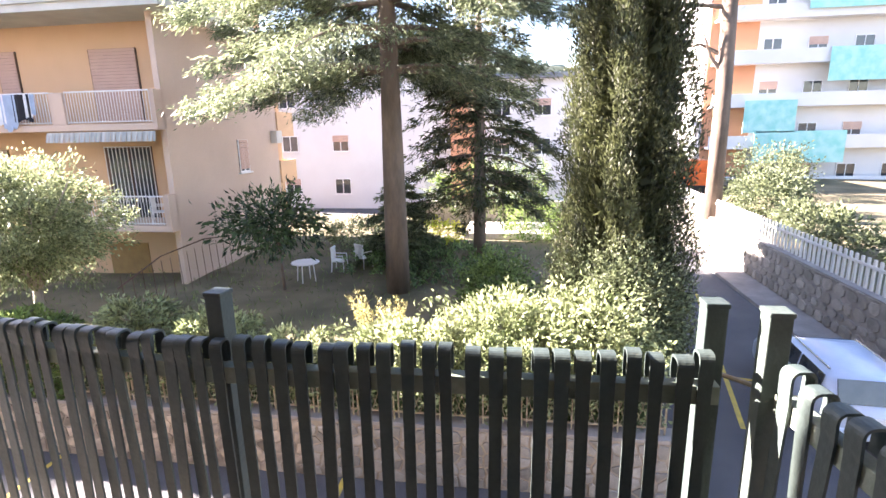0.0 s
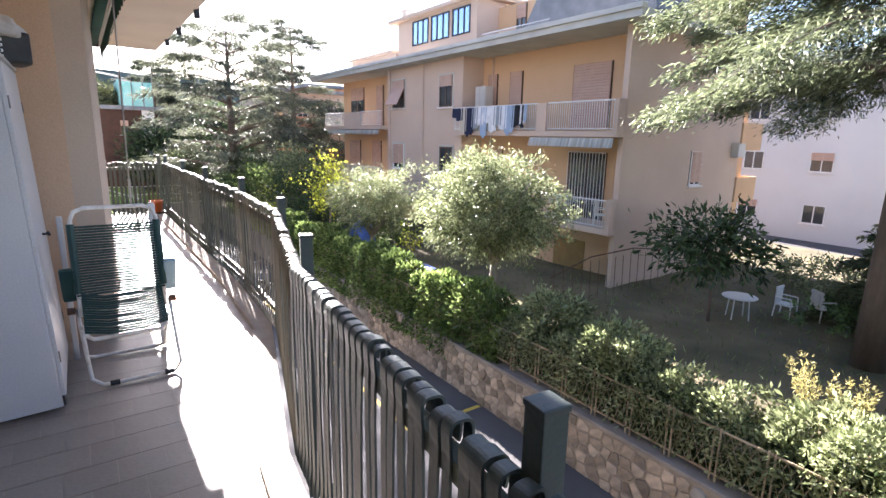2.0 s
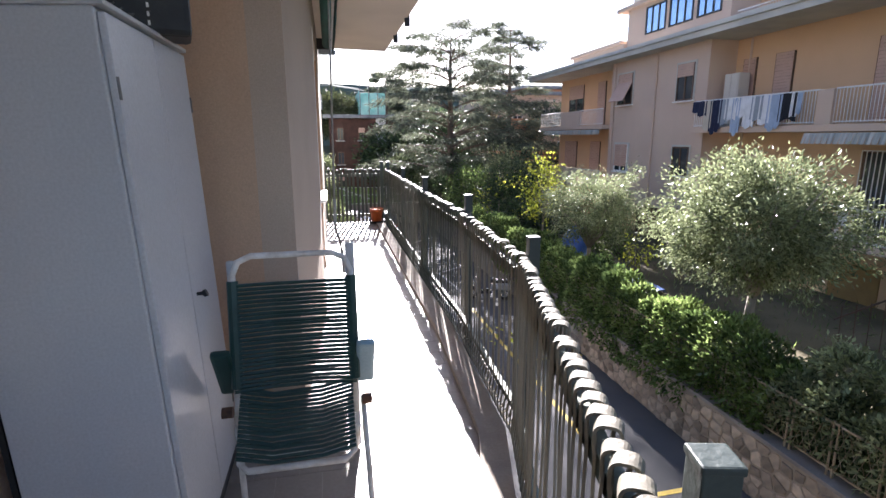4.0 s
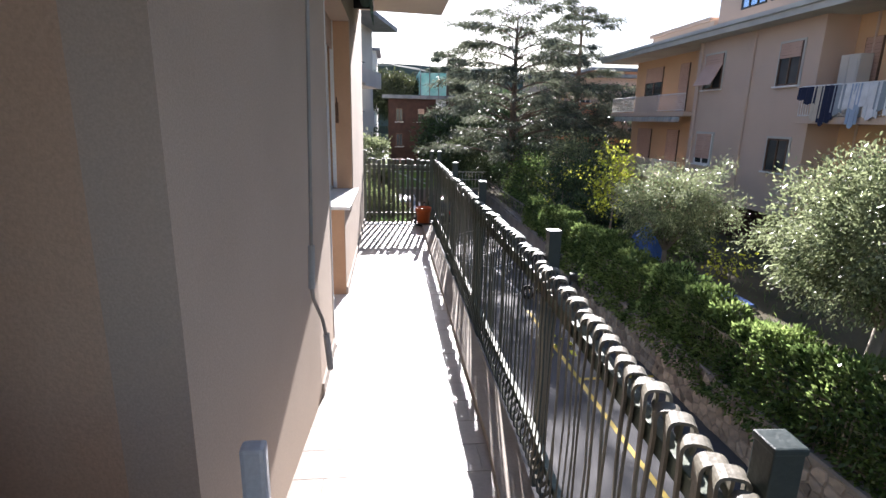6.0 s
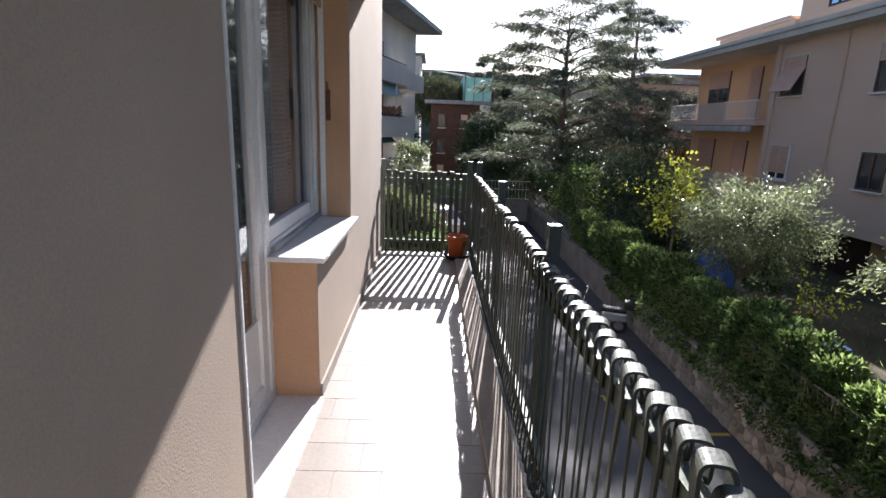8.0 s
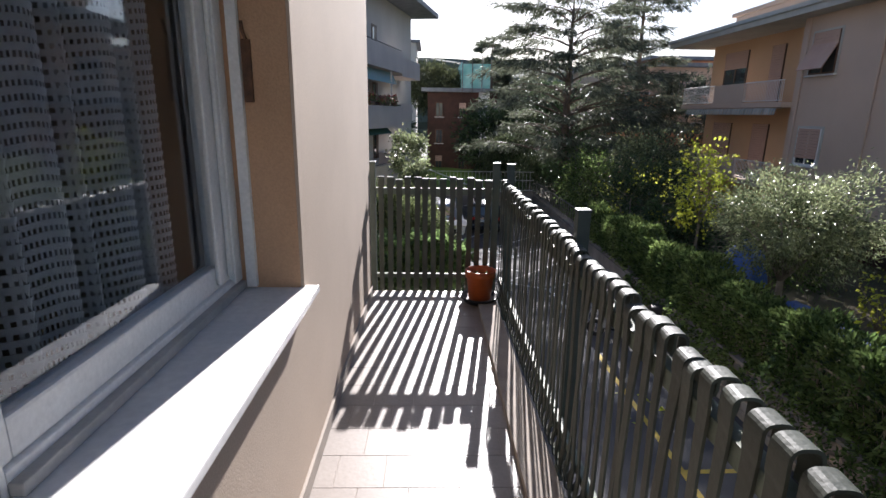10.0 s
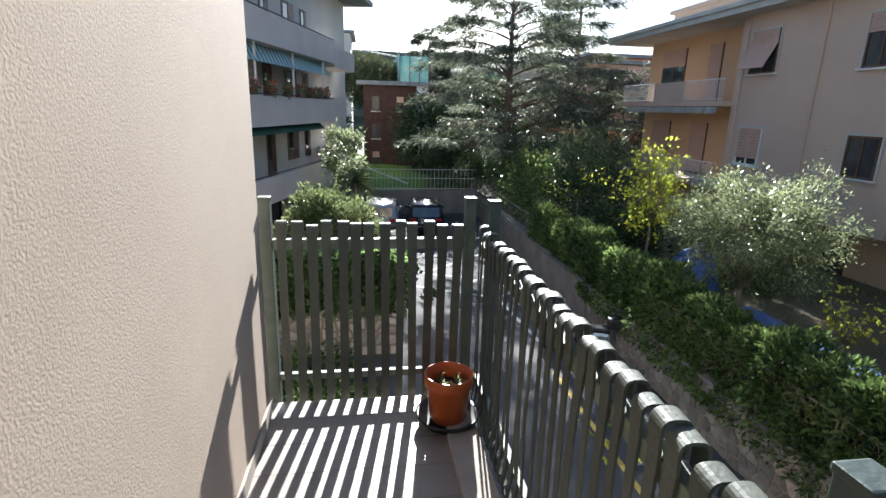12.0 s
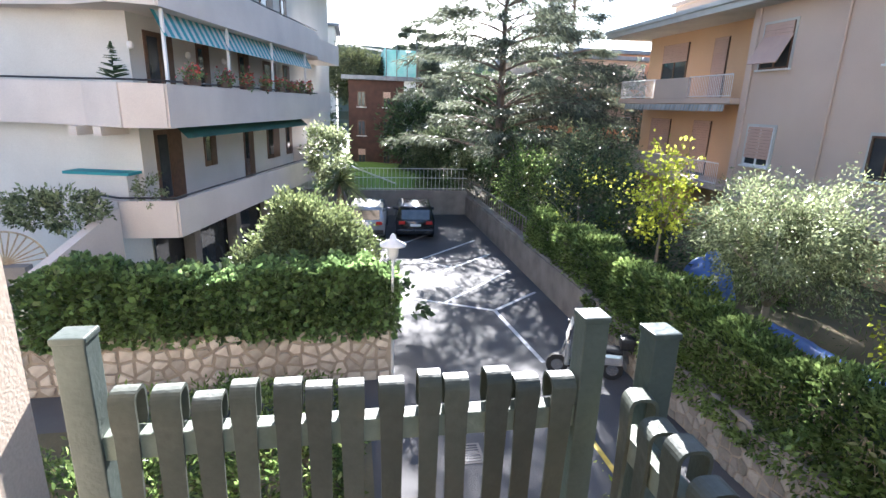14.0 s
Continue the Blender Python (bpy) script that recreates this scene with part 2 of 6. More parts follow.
def box(bm, x0, x1, y0, y1, z0, z1, bevel=0.0, m=None):
    r = bmesh.ops.create_cube(bm, size=1)["verts"]
    bmesh.ops.scale(bm, vec=(x1 - x0, y1 - y0, z1 - z0), verts=r)
    bmesh.ops.translate(bm, vec=((x0 + x1) / 2, (y0 + y1) / 2, (z0 + z1) / 2), verts=r)
    if bevel:
        e = list({ed for v in r for ed in v.link_edges})
        r = list({v for f in bmesh.ops.bevel(bm, geom=e, offset=bevel, segments=2, affect="EDGES", profile=0.6)["faces"] for v in f.verts} | {v for v in r if v.is_valid})
    if m is not None:
        bmesh.ops.transform(bm, matrix=m, verts=r)
    return bm


def boxes(*rows, bevel=0.0):
    bm = bmesh.new()
    for r in rows:
        box(bm, *r, bevel=bevel)
    return bm


def tube(bm, pts, r, seg=8, close=True):
    """A round bar along points; r is one radius or one for each point."""
    pts = [Vector(p) for p in pts]
    rs = r if isinstance(r, (list, tuple)) else [r] * len(pts)
    rings = []
    up = None
    for i, p in enumerate(pts):
        d = (pts[min(i + 1, len(pts) - 1)] - pts[max(i - 1, 0)]).normalized()
        if up is None:
            up = Vector((0, 0, 1)) if abs(d.z) < 0.9 else Vector((1, 0, 0))
        a = d.cross(up).normalized()
        up = a.cross(d).normalized()
        rings.append([bm.verts.new(p + rs[i] * (a * math.cos(2 * math.pi * k / seg) + up * math.sin(2 * math.pi * k / seg))) for k in range(seg)])
    for q, s in zip(rings, rings[1:]):
        for k in range(seg):
            bm.faces.new((q[k], q[(k + 1) % seg], s[(k + 1) % seg], s[k]))
    if close:
        bm.faces.new(rings[0][::-1]), bm.faces.new(rings[-1])
    return bm


def tubes(*rows, seg=8):
    bm = bmesh.new()
    for pts, r in rows:
        tube(bm, pts, r, seg)
    return bm


def prism(bm, poly, z0, z1):
    lo = [bm.verts.new((x, y, z0)) for x, y in poly]
    hi = [bm.verts.new((x, y, z1)) for x, y in poly]
    n = len(poly)
    bm.faces.new(lo[::-1]), bm.faces.new(hi)
    for i in range(n):
        bm.faces.new((lo[i], lo[(i + 1) % n], hi[(i + 1) % n], hi[i]))
    bmesh.ops.recalc_face_normals(bm, faces=bm.faces[:])
    return bm


def lathe(bm, profile, seg=24, at=(0, 0, 0)):
    rings = [[bm.verts.new((at[0] + r * math.cos(2 * math.pi * k / seg), at[1] + r * math.sin(2 * math.pi * k / seg), at[2] + z)) for k in range(seg)] for r, z in profile]
    for q, s in zip(rings, rings[1:]):
        for k in range(seg):
            bm.faces.new((q[k], q[(k + 1) % seg], s[(k + 1) % seg], s[k]))
    return bm


def quick(name, verts, faces_n):
    """A mesh of separate polygons of faces_n corners each, from an array of corners."""
    me = bpy.data.meshes.new(name)
    nv = len(verts)
    nf = nv // faces_n
    me.vertices.add(nv)
    me.vertices.foreach_set("co", np.ascontiguousarray(verts, dtype=np.float32).ravel())
    me.loops.add(nv)
    me.loops.foreach_set("vertex_index", np.arange(nv, dtype=np.int32))
    me.polygons.add(nf)
    me.polygons.foreach_set("loop_start", np.arange(0, nv, faces_n, dtype=np.int32))
    me.update(calc_edges=True)
    return me


rng = np.random.default_rng(7)


def unit(v):
    return v / (np.linalg.norm(v, axis=1, keepdims=True) + 1e-9)


def leaves(name, pts, length, width, dirs=None, jitter=1.0, droop=0.0):
    """One pointed, slightly folded leaf at every point."""
    n = len(pts)
    d = rng.normal(size=(n, 3)) * jitter
    if dirs is not None:
        d = d + dirs
    d[:, 2] -= droop
    d = unit(d)
    s = unit(np.cross(d, rng.normal(size=(n, 3))))
    k = rng.uniform(0.7, 1.3, (n, 1))
    a, b = d * length * k, s * width * k * 0.5
    nrm = np.cross(d, s) * width * 0.25
    v = np.stack([pts, pts + a * 0.5 + b + nrm, pts + a, pts + a * 0.5 - b + nrm], 1).reshape(-1, 3)
    return quick(name, v, 4)


def clumpy(center, radii, clumps, per, spread, shell=0.55, rough=0.25):
    """Leaf points in clumps through the outer part of an uneven ellipsoid, and the ways outward."""
    u = unit(rng.normal(size=(clumps, 3)))
    bumps = 1 + rough * np.sin(u[:, :1] * 5.1 + 1.3) * np.cos(u[:, 1:2] * 4.3 + u[:, 2:3] * 3.7) + rng.normal(size=(clumps, 1)) * rough * 0.35
    rad = rng.uniform(shell, 1.0, (clumps, 1)) ** 0.7
    c = u * rad * bumps * np.array(radii) + np.array(center)
    p = np.repeat(c, per, 0) + rng.normal(size=(clumps * per, 3)) * spread
    return p, np.repeat(u, per, 0), c

# ---- the balcony and our own building ----
RAIL = [(1.99, -0.42), (1.955, 0.945), (2.135, 2.58), (2.575, 4.32), (2.65, 5.80), (2.65, 7.63), (2.65, 9.36), (2.65, 11.33)]
WX, RX, JOG, CORNER, END = 1.56, 0.66, 4.78, 11.28, 11.36
GROUND = -4.97


def offset(d, rows=RAIL):
    return [(x - d, y) for x, y in rows]


edge = offset(0.14)
floor_poly = [(RX - 0.3, -0.8), (edge[0][0], -0.62)] + edge[1:-1] + [(edge[-1][0], END), (WX - 0.12, END), (WX - 0.12, JOG), (RX - 0.3, JOG)]
structure("floor", prism(bmesh.new(), floor_poly, -0.22, -0.003), GROUT, "concrete balcony floor slab with grey grout", "floor")


def wall_x(y0, y1, z0, z1, x, thick=0.3):
    return (x - thick, x, y0, y1, z0, z1)


TOP = 2.85
structure("wall_recess", boxes(wall_x(-3.0, -0.80, 0, TOP, RX), wall_x(-0.80, -0.50, 0, TOP, RX), wall_x(-0.50, 0.66, 2.35, TOP, RX), wall_x(0.66, 1.95, 0, TOP, RX), wall_x(1.95, 3.20, 2.35, TOP, RX), wall_x(3.20, JOG, 0, TOP, RX)), RECESS, "peach roughcast wall in the balcony recess", "wall")
structure("wall_jog", boxes((RX - 0.3, 1.30, JOG, JOG + 0.3, 0, TOP)), RECESS, "peach plaster return wall beside the locker", "wall")
structure("wall_main", prism(boxes(wall_x(6.95, 9.10, 2.42, TOP, WX), wall_x(8.0, 9.10, 0, 0.77, WX, 0.26), wall_x(9.10, CORNER, 0, TOP, WX), (-8, WX - 0.3, CORNER - 0.3, CORNER, 0, TOP)), [(1.30, JOG), (1.468, JOG), (WX, 6.3), (WX, 6.95), (1.26, 6.95), (1.26, JOG + 0.3), (1.30, JOG + 0.3)], 0, TOP), PLASTER, "peach roughcast outside wall along the balcony", "wall")
structure("wall_lower", boxes((-8, RX - 0.02, -6, CORNER - 0.01, GROUND, -0.02), (-8, WX - 0.01, 4.6, CORNER - 0.005, GROUND, -0.225)), PLASTER, "peach plaster wall of the lower storeys", "wall")
structure("wall_upper", boxes((-8, RX, -6, JOG, TOP + 0.2, 9.0), (-8, WX, JOG, CORNER, TOP + 0.2, 9.0)), PLASTER, "peach plaster wall of the upper storeys", "wall")
structure("wall_jamb", boxes((WX - 0.235, WX - 0.012, 9.094, 9.099, 0.80, 2.42), (WX - 0.235, WX - 0.004, 7.994, 7.999, 0.012, 0.765)), REVEAL, "ochre painted window reveal", "wall")
up_edge = offset(0.02)
up_poly = [(RX - 0.3, -2.0), (up_edge[0][0], -2.0)] + up_edge[:-1] + [(up_edge[-1][0], 11.0), (WX, 10.85), (WX, CORNER), (-8, CORNER), (-8, -2.0)]
structure("ceiling", prism(bmesh.new(), up_poly, TOP, TOP + 0.2), SOFFIT, "pale underside of the balcony above", "ceiling")
drips = thing("drip_edge", "dark metal clips along the slab edge above", "clip")
for y in (5.9, 7.2, 8.5, 9.6):
    part("clip", boxes((2.6, 2.66, y, y + 0.05, TOP - 0.09, TOP + 0.1), bevel=0.006), BLACK, drips)
structure("baseboard", boxes((WX, WX + 0.012, 6.3, 6.93, 0.0, 0.075), (WX, WX + 0.012, 8.02, CORNER, 0.0, 0.075), (RX, RX + 0.012, 3.22, JOG, 0.0, 0.08)), GROUT, "worn tile skirting at the wall foot", "baseboard")
structure("trim_edge", prism(bmesh.new(), [(x + 0.035, y) for x, y in edge] + [(x - 0.105, y) for x, y in edge[::-1]], -0.20, 0.035), GROUT, "grey stone edging of the balcony", "trim")
structure("trim_threshold", boxes((RX - 0.3, RX + 0.06, 1.9, 3.45, 0.0, 0.05), (RX - 0.3, RX + 0.02, -0.5, 0.66, -0.01, 0.02), (WX - 0.26, WX + 0.02, 6.95, 7.995, -0.01, 0.018), bevel=0.006), MARBLE, "white marble door threshold", "trim")
# rooms behind the openings; their lack of light is put into the wall colour
structure("wall_room", boxes((-4.0, -3.9, -3, CORNER - 0.3, 0, TOP), (-3.9, RX - 0.3, -3.1, -3.0, 0, TOP), (-3.9, WX - 0.3, 4.88, 4.96, 0, TOP), (-3.9, WX - 0.3, CORNER - 0.4, CORNER - 0.31, 0, TOP), (-3.9, RX - 0.3, 1.3, 1.4, 0, TOP)), ROOMDARK, "inner room walls coloured dark for the unlit interior", "wall")
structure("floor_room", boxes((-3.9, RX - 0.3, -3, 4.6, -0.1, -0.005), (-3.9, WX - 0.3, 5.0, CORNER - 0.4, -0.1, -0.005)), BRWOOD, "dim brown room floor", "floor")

# window with its sill, curtain and roller shutter
GX = WX - 0.23
win = tagged(new("window_1"), "white wooden window with worn paint above a marble sill", "window", "", "structure")


def frame_bars(x, y0, y1, z0, z1, w=0.07, d=0.055):
    return boxes((x - d, x, y0, y0 + w, z0, z1), (x - d, x, y1 - w, y1, z0, z1), (x - d, x, y0 + w, y1 - w, z0, z0 + w), (x - d, x, y0 + w, y1 - w, z1 - w, z1), bevel=0.006)


part("window_frame", boxes((GX - 0.07, GX, 7.97, 8.0, 0.80, 2.40), (GX - 0.07, GX, 9.04, 9.092, 0.80, 2.40), (GX - 0.07, GX, 8.0, 9.04, 0.80, 0.85), (GX - 0.07, GX, 8.0, 9.04, 2.35, 2.40), bevel=0.006), WHITEPAINT, win)
sash = part("sash", boxes((GX - 0.062, GX - 0.012, 8.0, 8.035, 0.85, 2.36), (GX - 0.062, GX - 0.012, 8.94, 9.045, 0.85, 2.36), (GX - 0.062, GX - 0.012, 8.035, 8.94, 0.85, 0.93), (GX - 0.062, GX - 0.012, 8.035, 8.94, 2.28, 2.36), bevel=0.008), WHITEPAINT, win)
part("bead", boxes((GX - 0.010, GX + 0.004, 8.90, 8.935, 0.87, 2.34), (GX - 0.010, GX + 0.004, 9.0, 9.03, 0.87, 2.34), bevel=0.005), WHITEPAINT, win, "white glazing bead")
part("pane", boxes((GX - 0.042, GX - 0.038, 8.03, 8.945, 0.925, 2.285)), GLASS, sash).visible_shadow = False
part("jamb_casing", boxes((GX - 0.02, GX + 0.008, 9.026, 9.0935, 0.832, 2.40), bevel=0.006), WHITEPAINT, win)
part("window_sill", boxes((GX - 0.02, WX + 0.05, 7.93, 9.13, 0.772, 0.80), bevel=0.006), MARBLE, win, "white marble sill")
part("flashing", boxes((GX - 0.005, GX + 0.025, 8.0, 9.09, 0.802, 0.83), bevel=0.005), PLASTGREY, win, "grey sealing strip with flaking paint")
fdoor = tagged(new("door_1"), "white glazed balcony door beside the window", "door", "", "structure")
part("door_frame", frame_bars(GX, 6.97, 7.99, 0.02, 2.40, 0.06, 0.07), WHITEPAINT, fdoor)
leaf = part("door_leaf", frame_bars(GX - 0.012, 7.02, 7.94, 0.06, 2.36, 0.09, 0.05), WHITEPAINT, fdoor)
part("pane", boxes((GX - 0.042, GX - 0.038, 7.1, 7.86, 0.5, 2.28)), GLASS, leaf).visible_shadow = False
part("panel", boxes((GX - 0.05, GX - 0.03, 7.1, 7.86, 0.14, 0.5), bevel=0.006), WHITEPAINT, leaf)
shut = thing("roller_shutter", "raised brown roller shutter above window and door", "shutter")
for i in range(7):
    z = 2.16 + i * 0.042
    part("slat", boxes((GX + 0.04, GX + 0.055, 6.99, 9.07, z, z + 0.038), bevel=0.005), SHUTTER, shut)
for y in (6.953, 9.068):
    part("guide", boxes((GX + 0.03, GX + 0.065, y, y + 0.024, 0.02 if y < 8 else 0.81, 2.42)), WHITEPAINT, shut, "pale metal guide rail")
part("corner_bead", boxes((WX - 0.02, WX + 0.006, 6.944, 6.962, 0.05, 2.42), bevel=0.003), WHITEPAINT, shut, "pale corner strip")


def curtain(y0, y1, z0, z1, x):
    """Two folded sheets of bands of netting."""
    vs = []
    h, w = 0.027, 0.0034
    ny, rows = int((y1 - y0) / w), int((z1 - z0) / h)
    ys = np.linspace(y0, y1, ny)
    xs = x + 0.040 * np.sin(ys * 52 + 0.9 * np.sin(ys * 23)) + 0.016 * np.sin(ys * 19 + 1)
    wob = 0.006 * np.sin(ys * 52 + 0.6)
    for r in range(rows):
        za = z0 + r * h
        zb = za + 0.0145 + 0.001 * (r % 3)
        for i in range(ny - 1):
            p, q = wob[i], wob[i + 1]
            vs += [(xs[i], ys[i], za + p), (xs[i + 1], ys[i + 1], za + q), (xs[i + 1] + 0.003, ys[i + 1], zb + q), (xs[i] + 0.003, ys[i], zb + p)]
            if i % 2 == 0:
                vs += [(xs[i], ys[i], zb + p), (xs[i + 1], ys[i + 1], zb + q), (xs[i + 1], ys[i + 1], za + h + q), (xs[i], ys[i], za + h + p)]
    return quick("curtain", np.array(vs), 4)


cur = thing("curtain", "grey net curtain with woven bands behind the window", "curtain")
part("cloth", curtain(8.02, 8.87, 0.86, 2.42, GX - 0.14), CURTAIN, cur)
part("cloth", curtain(7.02, 7.95, 0.08, 2.42, GX - 0.14), CURTAIN, cur)
part("curtain_rod", tubes(([(GX - 0.14, 6.9, 2.44), (GX - 0.14, 9.15, 2.44)], 0.012)), WHITEPAINT, cur)
latch = thing("shutter_latch", "rusty iron latch on the window reveal", "latch")
part("bar", boxes((1.40, 1.43, 9.078, 9.092, 1.46, 1.66), bevel=0.004), RUST, latch)
part("hook", tubes(([(1.415, 9.085, 1.66), (1.415, 9.06, 1.68), (1.415, 9.05, 1.71)], 0.006)), RUST, latch)

# white doors in the recess
d2 = tagged(new("door_2"), "closed white panelled balcony door", "door", "", "structure")
part("door_frame", frame_bars(RX - 0.06, 1.96, 3.19, 0.05, 2.34, 0.06, 0.08), WHITEPAINT, d2)
leaf = part("door_leaf", boxes((RX - 0.13, RX - 0.085, 2.02, 3.13, 0.06, 2.28), bevel=0.004), WHITEPAINT, d2)
for y0, y1, z0, z1 in ((2.12, 3.03, 0.16, 0.62), (2.12, 3.03, 0.74, 1.32), (2.12, 3.03, 1.44, 2.18)):
    part("panel", boxes((RX - 0.09, RX - 0.068, y0, y1, z0, z1), bevel=0.01), WHITEPAINT, leaf)
part("door_handle", tubes(([(RX - 0.085, 3.08, 0.98), (RX - 0.035, 3.08, 0.98), (RX - 0.035, 2.98, 0.98)], 0.008)), CHROME, leaf)
sock = thing("wall_socket", "small peach cover plate on the wall", "socket")
part("plate", boxes((RX, RX + 0.012, 3.38, 3.45, 0.66, 0.73), bevel=0.004), REVEAL, sock)
part("screw", boxes((RX + 0.012, RX + 0.016, 3.41, 3.42, 0.69, 0.70)), RUST, sock)
duct = thing("wall_strip", "thin vertical strip standing out from the wall", "duct")
part("cover", boxes((RX, RX + 0.025, 3.50, 3.56, 0.05, 2.1), bevel=0.006), RECESS, duct)

# ---- railing ----
PITCH = 0.0585


def slat_mesh(seed, short=False, half=0.0215, slim=0.64):
    """A flat green slat that hangs from its broad strap over the top bar and curls under the bottom bar."""
    r = random.Random(seed)
    lean, bow, w = r.uniform(-0.003, 0.003), r.uniform(-0.012, 0.012), half + r.uniform(-0.003, 0.001)
    top = 0.93 + r.uniform(-0.014, 0.010)
    wide = 0.027 + r.uniform(-0.002, 0.002)
    arch = [math.radians(d) for d in range(0, 181, 15)]
    prof = [(wide - 0.004, 0.855), (wide - 0.001, 0.872)]
    prof += [(math.copysign(wide * abs(math.cos(a)) ** 0.65, math.cos(a)), top - 0.026 + 0.026 * math.sin(a) ** 0.8) for a in arch]
    prof += [(-wide + 0.001, 0.872), (-wide + 0.003, 0.855), (-0.026 + bow * 0.4, 0.70), (-0.024 + bow, 0.45), (-0.024 + bow * 0.5, 0.22), (-0.026, 0.10)]
    if short:
        prof += [(-0.024, 0.0), (-0.02, -0.07)]
    else:
        prof += [(-0.034, 0.03), (-0.03, -0.02), (-0.005, -0.045), (0.02, -0.02), (0.024, 0.02)]
    bm = bmesh.new()
    rows = []
    for i, (o, z) in enumerate(prof):
        p, q = Vector(prof[max(i - 1, 0)]), Vector(prof[min(i + 1, len(prof) - 1)])
        t = (q - p).normalized()
        nrm = Vector((-t.y, t.x)) * 0.0035
        sx = lean * (z / 0.9) * 2
        hw = w if z > 0.86 else w * (1 + slim) / 2 if z > 0.8 else w * slim
        rows.append([bm.verts.new((sx + s * hw, o + sg * nrm.x, z + sg * nrm.y)) for s, sg in ((-1, 1), (1, 1), (1, -1), (-1, -1))])
    for a, b in zip(rows, rows[1:]):
        for k in range(4):
            bm.faces.new((a[k], a[(k + 1) % 4], b[(k + 1) % 4], b[k]))
    bm.faces.new(rows[0]), bm.faces.new(rows[-1][::-1])
    bmesh.ops.recalc_face_normals(bm, faces=bm.faces[:])
    return mesh_of(bm, "slat")


SLATS = [slat_mesh(i) for i in range(12)]
SLATS_FAR = [slat_mesh(80 + i, False, 0.0255, 0.74) for i in range(12)]
SLATS_DARK = [slat_mesh(60 + i, False, 0.0196, 0.88) for i in range(8)]
SLATS_END = [slat_mesh(20 + i, True, 0.0262, 0.82) for i in range(5)]


def panel(railing, p0, p1, meshes, count=None, phase=0.5, twist=0.0, paint=GREEN, pitch=PITCH):
    """Bars and slats between two points; the slats' fronts look to the left of the way from p0 to p1."""
    a, b = Vector((*p0, 0)), Vector((*p1, 0))
    d = b - a
    n = count or round(d.length / pitch)
    turn = math.atan2(d.y, d.x)
    rot = Matrix.Rotation(turn, 4, "Z")
    for z0, z1, name in ((0.80, 0.852, "top_rail"), (0.10, 0.135, "bottom_rail")):
        bm = box(bmesh.new(), -0.01, d.length + 0.01, -0.019, 0.022 if z0 > 0.5 else 0.012, z0, z1, 0.003)
        part(name, bm, RAILMET, railing, "flat weathered metal bar").matrix_basis = Matrix.Translation(a) @ rot
    for i in range(n):
        s = d.length * (i + phase) / n
        ob = part("slat", meshes[random.randrange(len(meshes))], paint, railing)
        ob.matrix_basis = Matrix.Translation(a + d.normalized() * s) @ Matrix.Rotation(turn + random.gauss(twist, 0.025 if count or not twist else 0.04), 4, "Z") @ Matrix.Rotation(random.gauss(0, 0.007), 4, "Y")


def post(railing, x, y, turn=0.0, z1=1.06, paint=GREENPOST):
    ob = part("post", box(bmesh.new(), -0.027, 0.027, -0.027, 0.027, -0.24, z1 - 0.012, 0.003), paint, railing)
    ob.matrix_basis = pose(x, y, 0, 0, 0, turn)
    part("post_cap", box(bmesh.new(), -0.030, 0.030, -0.030, 0.030, z1 - 0.014, z1, 0.004), paint, ob, "worn green metal cap")


rail_long = thing("balcony_railing", "dark green railing of looped upright slats along the balcony", "railing", "balcony railings")
line = offset(0.038)
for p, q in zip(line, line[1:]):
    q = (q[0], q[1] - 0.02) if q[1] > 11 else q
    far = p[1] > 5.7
    # middle sections take the lighter green, with bounced light put into its colour
    panel(rail_long, q, p, SLATS_FAR if far else SLATS_DARK if p[1] < 2.5 else SLATS, twist=0.0 if p[1] < 2.5 else -0.3 if p[1] < 7 else -0.08, paint=GREEN if p[1] < 2.5 else GREENWORN if far else GREENBOUNCE, pitch=0.071 if far else PITCH)
# posts here use the darker slat green to stand for their shaded side
for i, (x, y) in enumerate(RAIL):
    q = RAIL[min(i + 1, len(RAIL) - 1)]
    post(rail_long, x + 0.012, y, -math.degrees(math.atan2(q[0] - x, q[1] - y)) if q[1] > y else 0, 1.02 if 4 < y < 5 else 1.06, GREEN)
rail_end = thing("balcony_railing", "dark green slatted railing across the end of the balcony", "railing", "balcony railings")
panel(rail_end, (1.60, 11.42), (2.525, 11.42), SLATS_END, 13, paint=GREENWORN)
post(rail_end, 2.56, 11.42), post(rail_end, 1.565, 11.42)
rail_start = thing("balcony_railing", "dark green slatted railing across the near end of the balcony", "railing", "balcony railings")
panel(rail_start, (1.91, -0.57), (0.70, -0.75), [slat_mesh(40 + i, True, 0.0245, 0.88) for i in range(4)], 17)
post(rail_start, 1.945, -0.545), post(rail_start, 0.69, -0.75)
cable = thing("cable_tie", "brown twine tied round the corner post", "twine")
part("twine", tubes(([(1.99, -0.45, 0.86), (1.98, -0.52, 0.84), (1.965, -0.60, 0.82), (1.925, -0.61, 0.80), (1.93, -0.64, 0.79), (2.0, -0.64, 0.80)], 0.007)), FENCEPAINT, cable)

